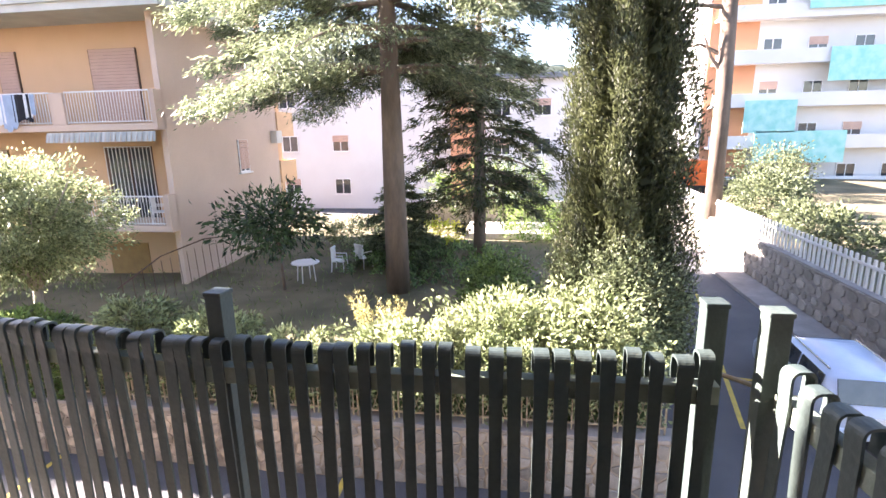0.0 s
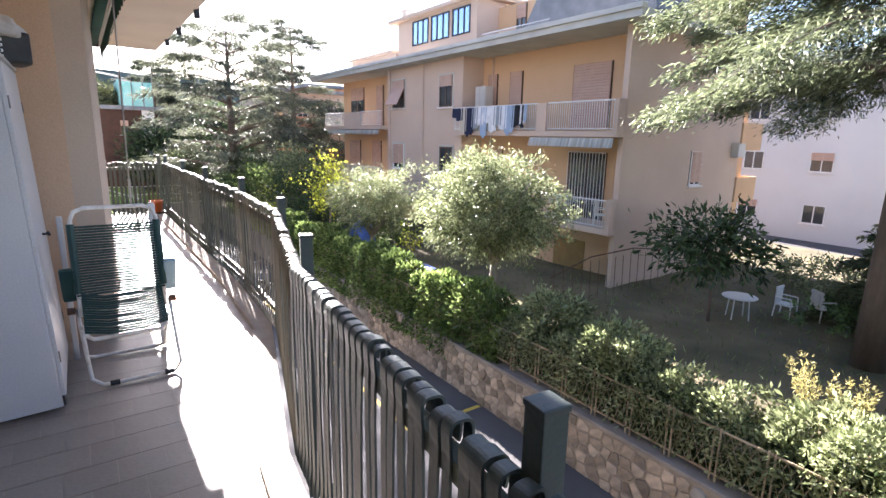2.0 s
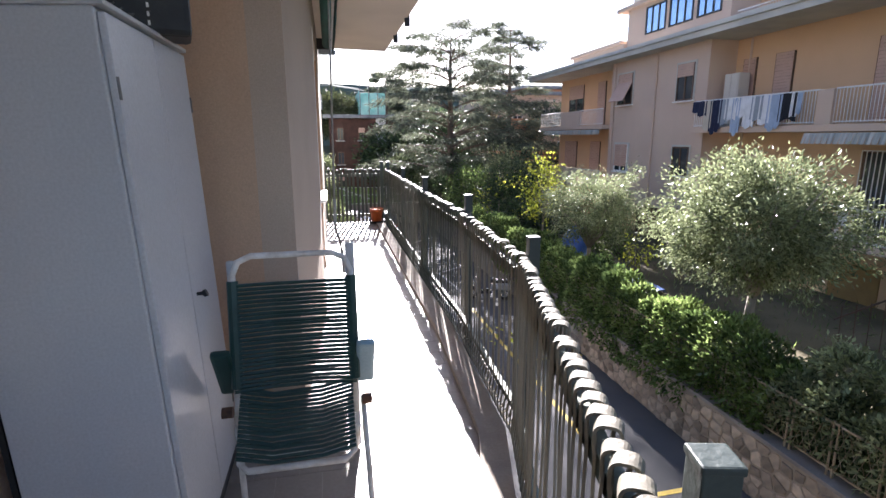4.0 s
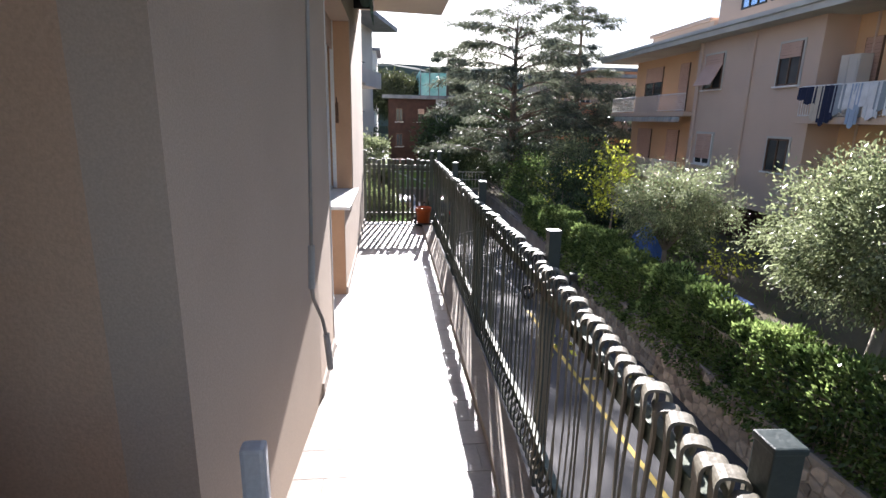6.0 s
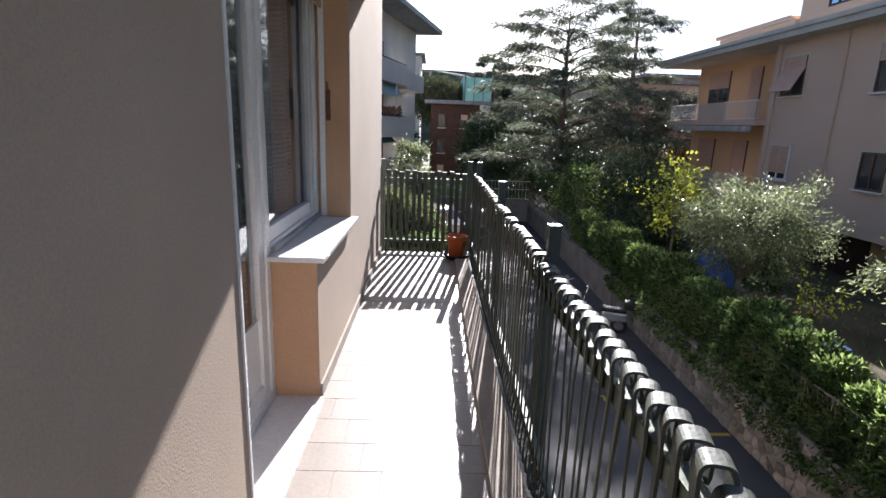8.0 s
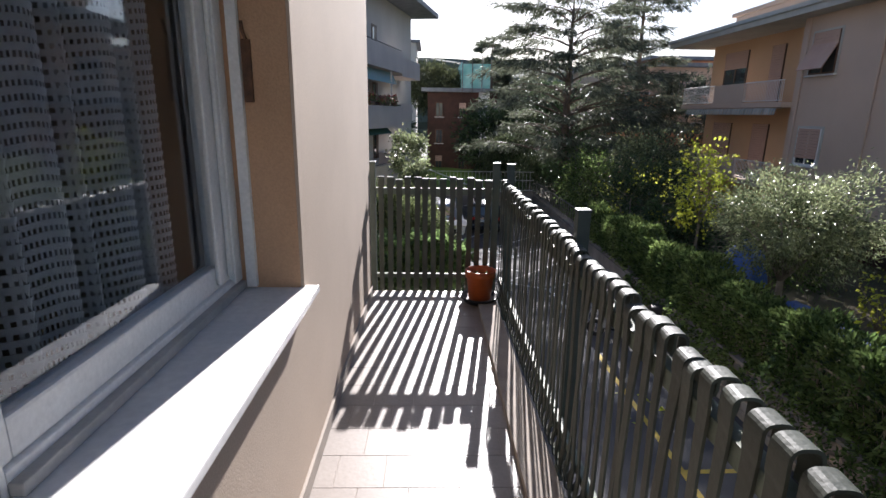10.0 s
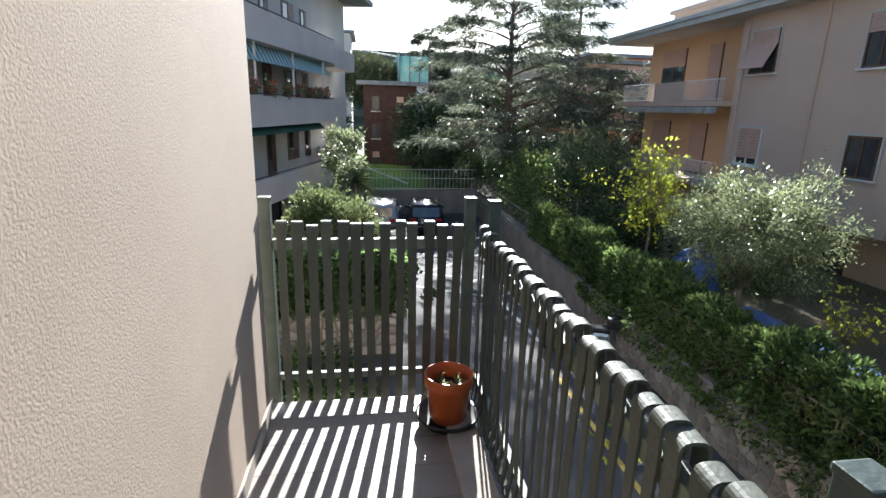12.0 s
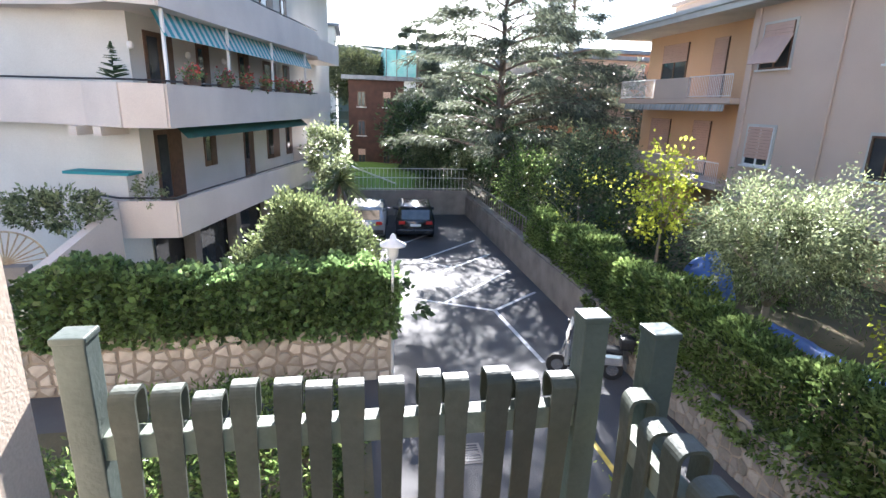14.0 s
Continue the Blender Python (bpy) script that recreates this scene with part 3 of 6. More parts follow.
# ---- things on the balcony ----
lk = thing("locker", "tall light grey metal locker leaning on the wall", "locker")
lk.matrix_basis = pose(0.73, 3.63, 0.014, 0, -2.3, 0)
part("body", boxes((0, 0.425, 0, 0.80, 0.0, 1.785), bevel=0.006), LOCKER, lk)
part("top", boxes((-0.006, 0.452, -0.008, 0.808, 1.785, 1.80), bevel=0.004), LOCKER, lk)
for y0, y1 in ((0.012, 0.398), (0.402, 0.788)):
    dr = part("door", boxes((0.426, 0.446, y0, y1, 0.06, 1.772), bevel=0.004), LOCKER, lk, "grey locker door")
    for z in (0.25, 1.55):
        part("hinge", tubes(([(0.447, y0 + 0.006 if y0 < 0.2 else y1 - 0.006, z), (0.447, y0 + 0.006 if y0 < 0.2 else y1 - 0.006, z + 0.06)], 0.005)), WIRE, dr)
    if y0 > 0.2:
        part("handle", tubes(([(0.446, 0.46, 0.87), (0.47, 0.46, 0.87)], 0.007), ([(0.47, 0.46, 0.868), (0.482, 0.46, 0.872)], 0.014)), BLACK, dr, "black knob")
part("plinth", boxes((0.425, 0.436, 0.02, 0.78, 0.0, 0.055)), BLACK, lk)
part("edge_strip", boxes((-0.02, -0.004, 0.0, 0.02, 0.0, 1.79)), BLACK, lk, "black rubber strip")

rack = thing("grill_rack", "dark wire grill rack leaning on top of the locker", "rack")
bars = [([(0.86 + 0.016 * i, 3.72 + 0.01 * i, 1.81), (0.86 + 0.022 * i, 3.95 + 0.02 * i, 1.99 - 0.012 * i)], 0.003) for i in range(9)]
for b in bars:
    part("wire", tubes(b, seg=5), WIRE, rack)
part("frame", tubes(([(0.85, 3.71, 1.81), (0.85, 3.96, 2.0), (1.05, 4.14, 1.9), (1.0, 3.8, 1.81), (0.85, 3.71, 1.81)], 0.005)), WIRE, rack)
stick = thing("rod", "dark stick lying across the locker top", "stick")
part("stick", tubes(([(0.76, 3.66, 1.86), (0.9, 3.9, 1.82), (1.06, 4.1, 1.812)], 0.009)), WIRE, stick)
crate = thing("bag", "black box bag with white stitching on the locker", "bag")
part("body", box(bmesh.new(), -0.13, 0.13, -0.10, 0.10, 0, 0.17, 0.02, pose(1.06, 4.18, 1.825, 0, 0, 14)), BLACK, crate)
for i in range(5):
    part("stitch", box(bmesh.new(), -0.004, 0.004, -0.103, -0.1005, 0.025 + 0.028 * i, 0.04 + 0.028 * i, 0, pose(1.06, 4.18, 1.80, 0, 0, 14)), WHITEPAINT, crate)
bagbm = bmesh.new()
bmesh.ops.create_icosphere(bagbm, subdivisions=4, radius=1)
for v in bagbm.verts:
    k = 1 + 0.18 * noise.noise(v.co * 2.3) + 0.06 * noise.noise(v.co * 7)
    v.co = Vector((v.co.x * 0.17 * k, v.co.y * 0.14 * k, max(v.co.z, -0.4) * 0.09 * k))
bmesh.ops.transform(bagbm, matrix=pose(1.02, 4.14, 2.005, 0, 8, 14), verts=bagbm.verts[:])
bag = thing("plastic_bag", "crumpled silver grey plastic bag on the black bag", "bag")
part("bag", bagbm, SILVERBAG, bag, smooth=True)

# folding lounger
ch = thing("folding_lounger", "folded white tube lounger strung with dark green cords", "lounger")
BX0, BX1 = 1.275, 1.715


def arc_frame(x0, x1, lo, hi, r=0.05):
    """A bent tube: up one side, across, down the other. lo, hi: (y, z)."""
    def at(f):
        return lo[0] + (hi[0] - lo[0]) * f, lo[1] + (hi[1] - lo[1]) * f
    f = 1 - r / (hi[1] - lo[1])
    f2 = 1 - 0.3 * r / (hi[1] - lo[1])
    return [(x0, *at(0)), (x0, *at(f)), (x0 + 0.3 * r, *at(f2)), (x0 + r, *at(1)), (x1 - r, *at(1)), (x1 - 0.3 * r, *at(f2)), (x1, *at(f)), (x1, *at(0))]


B0, B1 = (3.95, 0.42), (4.08, 1.04)
part("back_frame", tubes((arc_frame(BX0, BX1, B0, B1, 0.07), 0.0125), seg=10), TUBE, ch, smooth=True)
S0, S1 = (3.98, 0.46), (3.80, 0.33)
part("seat_frame", tubes(([(BX0 + 0.02, 4.0, 0.47), (BX0 + 0.02, 3.80, 0.345), (BX0 + 0.05, 3.775, 0.33), (BX1 - 0.05, 3.775, 0.33), (BX1 - 0.02, 3.80, 0.345), (BX1 - 0.02, 4.0, 0.47)], 0.0125), seg=10), TUBE, ch, smooth=True)
part("leg", tubes(([(BX0 - 0.02, 4.02, 0.45), (BX0 + 0.015, 3.86, 0.06), (BX0 + 0.07, 3.845, 0.018), (BX1 + 0.01, 3.845, 0.018), (BX1 + 0.045, 3.86, 0.06), (BX1 + 0.03, 4.02, 0.45)], 0.0115), seg=10), TUBE, ch, "white front leg hoop", True)
part("leg", tubes(([(BX0 - 0.005, 3.95, 0.36), (BX0 - 0.005, 4.30, 0.04), (BX0 + 0.04, 4.33, 0.02), (BX1 - 0.04, 4.33, 0.02), (BX1 + 0.005, 4.30, 0.04), (BX1 + 0.005, 3.95, 0.36)], 0.0115), seg=10), TUBE, ch, "white rear leg hoop", True)
for k in range(26):
    f = 0.20 + 0.63 * k / 25
    y, z = B0[0] + (B1[0] - B0[0]) * f, B0[1] + (B1[1] - B0[1]) * f
    sag = 0.012 + 0.01 * random.random()
    part("cord", tubes(([(BX0 - 0.008, y - 0.012, z), (BX0 + 0.14, y + sag, z - 0.006), (BX1 - 0.14, y + sag, z - 0.006), (BX1 + 0.008, y - 0.012, z)], 0.0072), seg=6), CORD, ch)
for x in (BX0, BX1):
    part("cord_wrap", tubes(([(x, B0[0] + 0.03, B0[1] + 0.13), (x, B0[0] + 0.11, B0[1] + 0.53)], 0.021)), CORD, ch)
for k in range(17):
    f = k / 16
    y, z = 3.99 - 0.2 * f, 0.545 - 0.17 * f
    part("cord", tubes(([(BX0 + 0.01, y, z), (BX0 + 0.13, y - 0.01, z - 0.02 - 0.01 * random.random()), (BX1 - 0.13, y - 0.01, z - 0.02), (BX1 - 0.01, y, z)], 0.0068), seg=6), CORD, ch)
for x, s in ((BX0 - 0.045, -1), (BX1 + 0.045, 1)):
    part("armrest", box(bmesh.new(), -0.036, 0.036, -0.13, 0.13, -0.016, 0.016, 0.014, pose(x, 4.02, 0.60, -58, 0, 0)), BLUEPLAST if s > 0 else CORD, ch, "plastic armrest")
    part("hinge", tubes(([(x - 0.02, 3.99, 0.45), (x + 0.02, 3.99, 0.45)], 0.022)), RUST, ch)
for x in (BX0 + 0.10, BX1 - 0.05):
    part("foot_cap", tubes(([(x, 3.845, 0.018), (x + 0.05, 3.845, 0.018)], 0.0165)), BLACK, ch)
for x0, x1, z0, z1 in ((1.20, 1.232, 0.62, 0.96), (1.705, 1.745, 0.52, 1.02)):
    brd = thing("ironing_board", "pale narrow board leaning behind the lounger", "board")
    part("board", box(bmesh.new(), x0, x1, 4.35, 4.38, 0.012, z1, 0.008), LOCKER, brd)

# awning with its crank rod
aw = thing("awning", "rolled dark green awning under the slab above", "awning")
part("roll", tubes(([(WX + 0.13, 4.75, 2.72), (WX + 0.13, 9.7, 2.72)], 0.055), seg=14), AWN_G, aw, smooth=True)
part("front_bar", boxes((WX + 0.19, WX + 0.225, 4.72, 9.72, 2.66, 2.70), bevel=0.005), WHITEPAINT, aw)
vb = [(WX + 0.21 + 0.006 * math.sin(i * 1.7), 4.75 + i * 0.05, 2.66) for i in range(100)]
vv = []
for i in range(99):
    a, b = vb[i], vb[i + 1]
    h = 0.16 + 0.03 * math.cos(i * math.pi / 2)
    vv += [a, b, (b[0], b[1], b[2] - h), (a[0], a[1], a[2] - h)]
part("valance", quick("valance", np.array(vv), 4), AWN_G, aw)
for y in (4.70, 9.73):
    part("bracket", boxes((WX, WX + 0.2, y, y + 0.03, 2.66, 2.80), bevel=0.005), BLACK, aw)
cr = thing("crank_rod", "hanging grey awning crank rod with plastic sleeves", "rod")
part("rod", tubes(([(1.70, 5.42, 2.70), (1.69, 5.40, 1.9), (1.675, 5.36, 1.08)], 0.0062)), ROD, cr)
part("sleeve", tubes(([(1.676, 5.362, 1.10), (1.672, 5.355, 0.95)], 0.0115), seg=10), PLASTGREY, cr)
part("elbow", tubes(([(1.672, 5.355, 0.95), (1.675, 5.36, 0.91), (1.70, 5.39, 0.82), (1.71, 5.40, 0.75)], 0.0065)), ROD, cr)
part("grip", tubes(([(1.71, 5.40, 0.76), (1.718, 5.425, 0.61)], 0.0115), seg=10), PLASTGREY, cr)

# flower pot
pot = thing("flower_pot", "terracotta plastic pot with soil on a saucer", "pot", at=(2.425, 11.10, 0))
part("pot", lathe(bmesh.new(), [(0.001, 0.03), (0.082, 0.03), (0.088, 0.04), (0.104, 0.205), (0.116, 0.21), (0.119, 0.265), (0.111, 0.268), (0.100, 0.21), (0.097, 0.17)], 32), TERRA, pot, smooth=True)
part("soil", lathe(bmesh.new(), [(0.099, 0.19), (0.06, 0.202), (0.001, 0.198)], 24), SOIL, pot)
part("saucer", lathe(bmesh.new(), [(0.001, 0.028), (0.11, 0.03), (0.14, 0.055), (0.158, 0.06), (0.15, 0.045), (0.115, 0.006), (0.001, 0.004)], 32), BLACK, pot, "dark saucer", True)
for i in range(9):
    p = np.array([[random.uniform(-0.05, 0.05), random.uniform(-0.05, 0.05), 0.195]])
    part("sprout", leaves("sprout", np.repeat(p, 7, 0), 0.05, 0.016, np.array([[0, 0, 1.2]])), L_PITTO, pot)

# ---- ground, drive and walls ----
WALLX = 8.9
structure("ground", boxes((-600, 600, -600, 600, GROUND - 0.5, GROUND)), ASPHALT, "grey asphalt of the drive and the street", "ground")


def terrain(name, x0, x1, y0, y1, z, amp, material, label, n=40, seed=0.0):
    bm = bmesh.new()
    g = [[bm.verts.new((x0 + (x1 - x0) * i / n, y0 + (y1 - y0) * j / n, z + amp * noise.noise((i * 0.35 + seed, j * 0.35, 1.7)))) for j in range(n + 1)] for i in range(n + 1)]
    for i in range(n):
        for j in range(n):
            bm.faces.new((g[i][j], g[i + 1][j], g[i + 1][j + 1], g[i][j + 1]))
    e = [ed for ed in bm.edges if ed.is_boundary]
    r = bmesh.ops.extrude_edge_only(bm, edges=e)["geom"]
    bmesh.ops.translate(bm, vec=(0, 0, -1.6), verts=[v for v in r if isinstance(v, bmesh.types.BMVert)])
    return structure(name, bm, material, label, "ground")


terrain("ground_garden", 9.25, 33.0, -2.6, 62.0, -3.95, 0.12, EARTH, "dry garden soil with patchy grass")
terrain("ground_lawn", -6.0, 9.2, 41.5, 70.0, -3.75, 0.25, LAWN, "bright sunlit lawn beyond the car park", 20, 4.0)
terrain("ground_bed", -7.8, 2.35, 11.3, 20.4, GROUND + 0.03, 0.02, EARTH, "planted soil below the balcony", 12, 2.0)
terrain("ground_bed_upper", -5.0, 2.7, 22.0, 25.2, -3.8, 0.05, EARTH, "raised planting bed behind the stone wall", 10, 2.0)


def stripe(name, p, q, w, material, label):
    d = Vector((q[0] - p[0], q[1] - p[1], 0))
    n = Vector((-d.y, d.x, 0)).normalized() * w / 2
    bm = bmesh.new()
    prism(bm, [(p[0] + n.x, p[1] + n.y), (p[0] - n.x, p[1] - n.y), (q[0] - n.x, q[1] - n.y), (q[0] + n.x, q[1] + n.y)], GROUND + 0.001, GROUND + 0.006)
    return structure(name, bm, material, label, "road marking")


for p, q in (((6.60, 25.84), (8.55, 27.4)), ((6.60, 25.84), (6.95, 22.2)), ((6.60, 25.84), (5.05, 26.63)), ((5.05, 26.63), (8.3, 29.95)), ((4.25, 28.8), (8.1, 32.4)), ((4.7, 31.6), (8.0, 34.9)), ((5.05, 26.63), (3.2, 27.6)), ((5.9, 28.2), (4.25, 28.8)), ((6.0, 30.6), (4.7, 31.6)), ((3.5, 33.4), (6.0, 36.4))):
    stripe("road_line", p, q, 0.12, WHITELINE, "white painted parking line")
for p, q in (((6.95, -2.0), (6.75, 20.4)), ((6.9, 3.3), (8.85, 3.35)), ((6.9, 9.40), (8.85, 9.45)), ((6.85, 15.45), (8.85, 15.5)), ((11.5, -4.7), (21.0, -6.6)), ((14.0, -5.0), (13.6, -7.0))):
    stripe("road_line", p, q, 0.11, YELLOWLINE, "yellow painted parking line")
dr = thing("drain_cover", "slotted metal drain cover in the asphalt", "drain", at=(4.2, 18.8, GROUND))
part("frame", boxes((-0.25, 0.25, -0.3, 0.3, 0.0, 0.012), bevel=0.003), CONCRETE, dr)
for i in range(7):
    part("slot", boxes((-0.19, 0.19, -0.24 + i * 0.075, -0.2 + i * 0.075, 0.012, 0.016)), BLACK, dr)

structure("wall_drive", boxes((WALLX + 0.006, WALLX + 0.36, -2.6, 44, GROUND, -3.80)), MORTAR, "rubble stone retaining wall along the drive", "wall")
structure("trim_coping", boxes((WALLX - 0.02, WALLX + 0.40, -2.65, 24.5, -3.80, -3.73), (WALLX, WALLX + 0.40, 24.5, 44, -3.80, -3.70), bevel=0.01), CONCRETE, "weathered concrete coping of the garden wall", "trim")
structure("wall_carpark", boxes((WALLX - 0.06, WALLX + 0.004, 23.5, 44, GROUND, -3.8), (-6, WALLX, 41.2, 41.5, GROUND, -3.5)), CONCRETE, "stained concrete wall round the car park", "wall")
structure("wall_planter", boxes((-5.2, 2.86, 21.83, 22.1, GROUND, -3.65), (2.66, 2.90, 21.8, 25.4, GROUND, -3.65)), MORTAR, "rubble stone planter wall", "wall")
structure("wall_street", boxes((11.0, 60.0, -9.7, -9.4, GROUND, -3.25), (11.0, 60.0, -9.4, -8.2, GROUND, GROUND + 0.12)), CONCRETE, "old stone wall with a kerb along the street", "wall")
terrain("ground_yard", 8.0, 70.0, -60.0, -9.6, -3.4, 0.15, EARTH, "rough yard above the street wall", 24, 9.0)

# ---- hedge and its iron fence ----
fence = thing("garden_fence", "flaking ochre iron fence with crossed bars on the wall", "fence")
for z in (-3.62, -2.86):
    part("fence_rail", boxes((9.06, 9.085, -2.4, 20.5, z, z + 0.03)), FENCEPAINT, fence)
ys = np.arange(-2.4, 20.6, 0.78)
for y in ys:
    for d in (0, 0.09):
        part("fence_post", boxes((9.05, 9.08, y + d, y + d + 0.025, -3.73, -2.80)), FENCEPAINT, fence)
lat = bmesh.new()
for y in ys[:-1]:
    for k in range(5):
        y0 = y + 0.14 + k * 0.125
        for s in (1, -1):
            a = y0 if s > 0 else y0 + 0.125
            tube(lat, [(9.072, a, -3.60), (9.072, a + s * 0.125, -3.23), (9.072, a, -2.86)], 0.006, 4)
tagged(part("lattice", lat, FENCEPAINT, fence, "crossed thin bars"), kind="stuff")
fence2 = thing("garden_fence", "grey bar fence on the car park wall", "fence")
for z in (-3.6, -2.9):
    part("fence_rail", boxes((9.06, 9.09, 24.5, 41.0, z, z + 0.035)), CONCRETE, fence2)
for y in np.arange(24.6, 41.0, 0.42):
    part("fence_bar", boxes((9.06, 9.085, y, y + 0.025, -3.7, -2.8)), CONCRETE, fence2)


def hedge(name, label, x0, x1, y0, y1, z0, z1, n, length, width, material, wave=0.25, kindly=True):
    """Leaves through a long uneven hedge, thickest at its skin."""
    y = rng.uniform(y0, y1, n)
    u, v = rng.uniform(-1, 1, n), rng.uniform(0, 1, n)
    face = rng.integers(0, 3, n)
    u = np.where(face == 0, -1 + np.abs(rng.normal(0, 0.15, n)), u)
    v = np.where(face == 1, 1 - np.abs(rng.normal(0, 0.08, n)), v)
    w = wave * (np.sin(y * 1.3) * 0.5 + np.sin(y * 3.1 + 1) * 0.3 + np.sin(y * 7.7 + 2) * 0.25)
    cx, hx = (x0 + x1) / 2, (x1 - x0) / 2
    round_off = 1 - 0.35 * np.clip(v - 0.6, 0, 1) / 0.4
    x = cx + u * hx * round_off * (1 + 0.3 * w) + 0.2 * w * np.sin(v * 5 + y * 2)
    z = z0 + v * (z1 - z0 + w) + rng.normal(0, 0.03, n)
    pts = np.stack([x, y, z], 1)
    out = np.stack([u * 1.0, rng.normal(0, 0.4, n), v * 1.4 - 0.2], 1)
    return pts, out


def plant(name, label, category, pts, dirs, length, width, material, trunk=None, bark=BARK, group="", kind="", jitter=0.7, droop=0.0, crown="crown"):
    t = thing(name, label, category, group)
    part(crown, leaves(crown, pts, length, width, dirs, jitter, droop), material, t)
    if trunk:
        part("trunk", tubes(*trunk[0], seg=9), bark, t, smooth=True)
        for b in trunk[1:]:
            part("branch", tubes(*b, seg=6), bark, t, smooth=True)
    if kind:
        t["kind"] = kind
    return t


h1, o1 = hedge("", "", 8.93, 10.15, 9.0, 30.0, -3.75, -2.4, 40000, 0.11, 0.04, L_HEDGE, 0.3)
t = plant("hedge", "clipped glossy green hedge on the garden wall", "hedge", h1, o1, 0.14, 0.05, L_HEDGE, [[([(9.45, 10 + 0.01, -3.9), (9.4, 10, -2.7)], [0.04, 0.02])]] + [[([(9.45, 10 + i, -3.9), (9.4, 10.1 + i, -2.7)], [0.04, 0.02])] for i in range(1, 20)])
h2, o2 = hedge("", "", 8.95, 10.25, -2.4, 9.8, -3.6, -2.45, 24000, 0.13, 0.05, L_PITTO, 0.45)
keep = rng.uniform(0, 1, len(h2)) < np.clip((h2[:, 2] + 3.75) * 1.1, 0.12, 1)
plant("hedge", "loose sunlit pittosporum hedge growing through the fence", "hedge", h2[keep], o2[keep], 0.115, 0.045, L_PITTO)
plant("hedge", "dark trailing growth hanging over the drive wall", "hedge", *hedge("", "", 8.72, 9.2, 10.8, 24.0, -4.15, -3.55, 7000, 0.12, 0.05, L_HEDGE, 0.6)[:2], 0.12, 0.05, L_HEDGE, [[([(9.1, 11 + k, -3.65), (8.86, 11.1 + k, -3.7), (8.8, 11.2 + k, -4.0)], [0.015, 0.012, 0.005])] for k in range(13)], droop=0.6)
# core box and inner leaves: shade inside the hedge put into a darker leaf
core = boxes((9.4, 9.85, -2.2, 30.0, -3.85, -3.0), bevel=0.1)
hc = plant("hedge", "dense inner growth of the hedge, darkened for its inner shade", "hedge", *hedge("", "", 9.25, 10.0, -2.3, 30, -3.7, -2.75, 15000, 0.12, 0.05, L_DARK)[:2], 0.13, 0.06, L_DARK)
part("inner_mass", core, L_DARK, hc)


def mound(center, radii, n):
    p, d, c = clumpy(center, radii, max(n // 22, 8), 22, min(radii) * 0.16, 0.5)
    return p, d


for i, (c, r, n) in enumerate((((10.3, 0.4, -2.5), (0.9, 1.3, 0.75), 5500), ((10.2, -1.2, -2.6), (1.0, 1.2, 1.0), 5500), ((10.1, 2.6, -2.75), (0.8, 1.1, 0.45), 3000), ((10.0, 6.4, -2.55), (0.6, 1.0, 0.4), 2500), ((10.0, 8.2, -2.4), (0.6, 0.9, 0.45), 2500))):
    plant("shrub", "bushy fresh green shrub behind the fence", "shrub", *mound(c, r, n), 0.13, 0.05, L_PITTO, group="shrubs behind the fence")
for c, r, n, m, lab in (((7.6, 42.9, -1.9), (2.1, 1.0, 2.0), 6000, L_SHRUB, "grey green bush behind the car park wall"), ((11.5, 26.5, -3.0), (1.2, 2.2, 1.4), 6000, L_DARK, "dark evergreen bush beside the car park"), ((11.8, 30.0, -2.2), (1.6, 2.4, 1.9), 8000, L_DARK, "tall dark evergreen bush"), ((10.6, 34.5, -2.4), (1.4, 2.6, 1.8), 7000, L_HEDGE, "glossy evergreen bush beside the car park"), ((13.2, 33.5, -0.9), (1.8, 2.0, 1.6), 7000, L_OLIVE, "grey green bush beside the car park"), ((8.0, 43.0, -2.0), (2.0, 1.6, 1.9), 6000, L_DARK, "dark bush at the end of the car park"), ((11.5, 39.5, -1.8), (2.2, 2.5, 2.2), 8000, L_DARK, "dark shrubbery under the cedar"), ((14.0, 24.0, -3.2), (1.2, 1.5, 0.9), 3000, L_HEDGE, "low green bush in the garden")):
    plant("shrub", lab, "shrub", *mound(c, r, n), 0.16, 0.06, m)


# ---- trees ----
def limbs(base, height, center, radii, n, r0, seed):
    r = random.Random(seed)
    top = Vector((base[0], base[1], base[2] + height))
    out = [([(tuple(base)), tuple(Vector(base).lerp(top, 0.5) + Vector((r.uniform(-0.05, 0.05), r.uniform(-0.05, 0.05), 0))), tuple(top)], [r0, r0 * 0.85, r0 * 0.7])]
    rows = [out]
    for i in range(n):
        a = 2 * math.pi * i / n + r.uniform(-0.3, 0.3)
        e = Vector(center) + Vector((math.cos(a) * radii[0] * 0.75, math.sin(a) * radii[1] * 0.75, r.uniform(-0.2, 0.7) * radii[2]))
        m = top.lerp(e, 0.5) + Vector((0, 0, 0.15 * radii[2]))
        rows.append([([tuple(top - Vector((0, 0, 0.1))), tuple(m), tuple(e)], [r0 * 0.55, r0 * 0.3, r0 * 0.08])])
    return rows


def broad_tree(name, label, base, height, center, radii, clumps, per, spread, length, width, material, r0, seed, n=7, bark=PALEBARK, droop=0.2, shell=0.5, rough=0.25, group=""):
    p, d, c = clumpy(center, radii, clumps, per, spread, shell, rough)
    return plant(name, label, "tree", p, d, length, width, material, limbs(base, height, center, radii, n, r0, seed), bark, droop=droop, group=group)


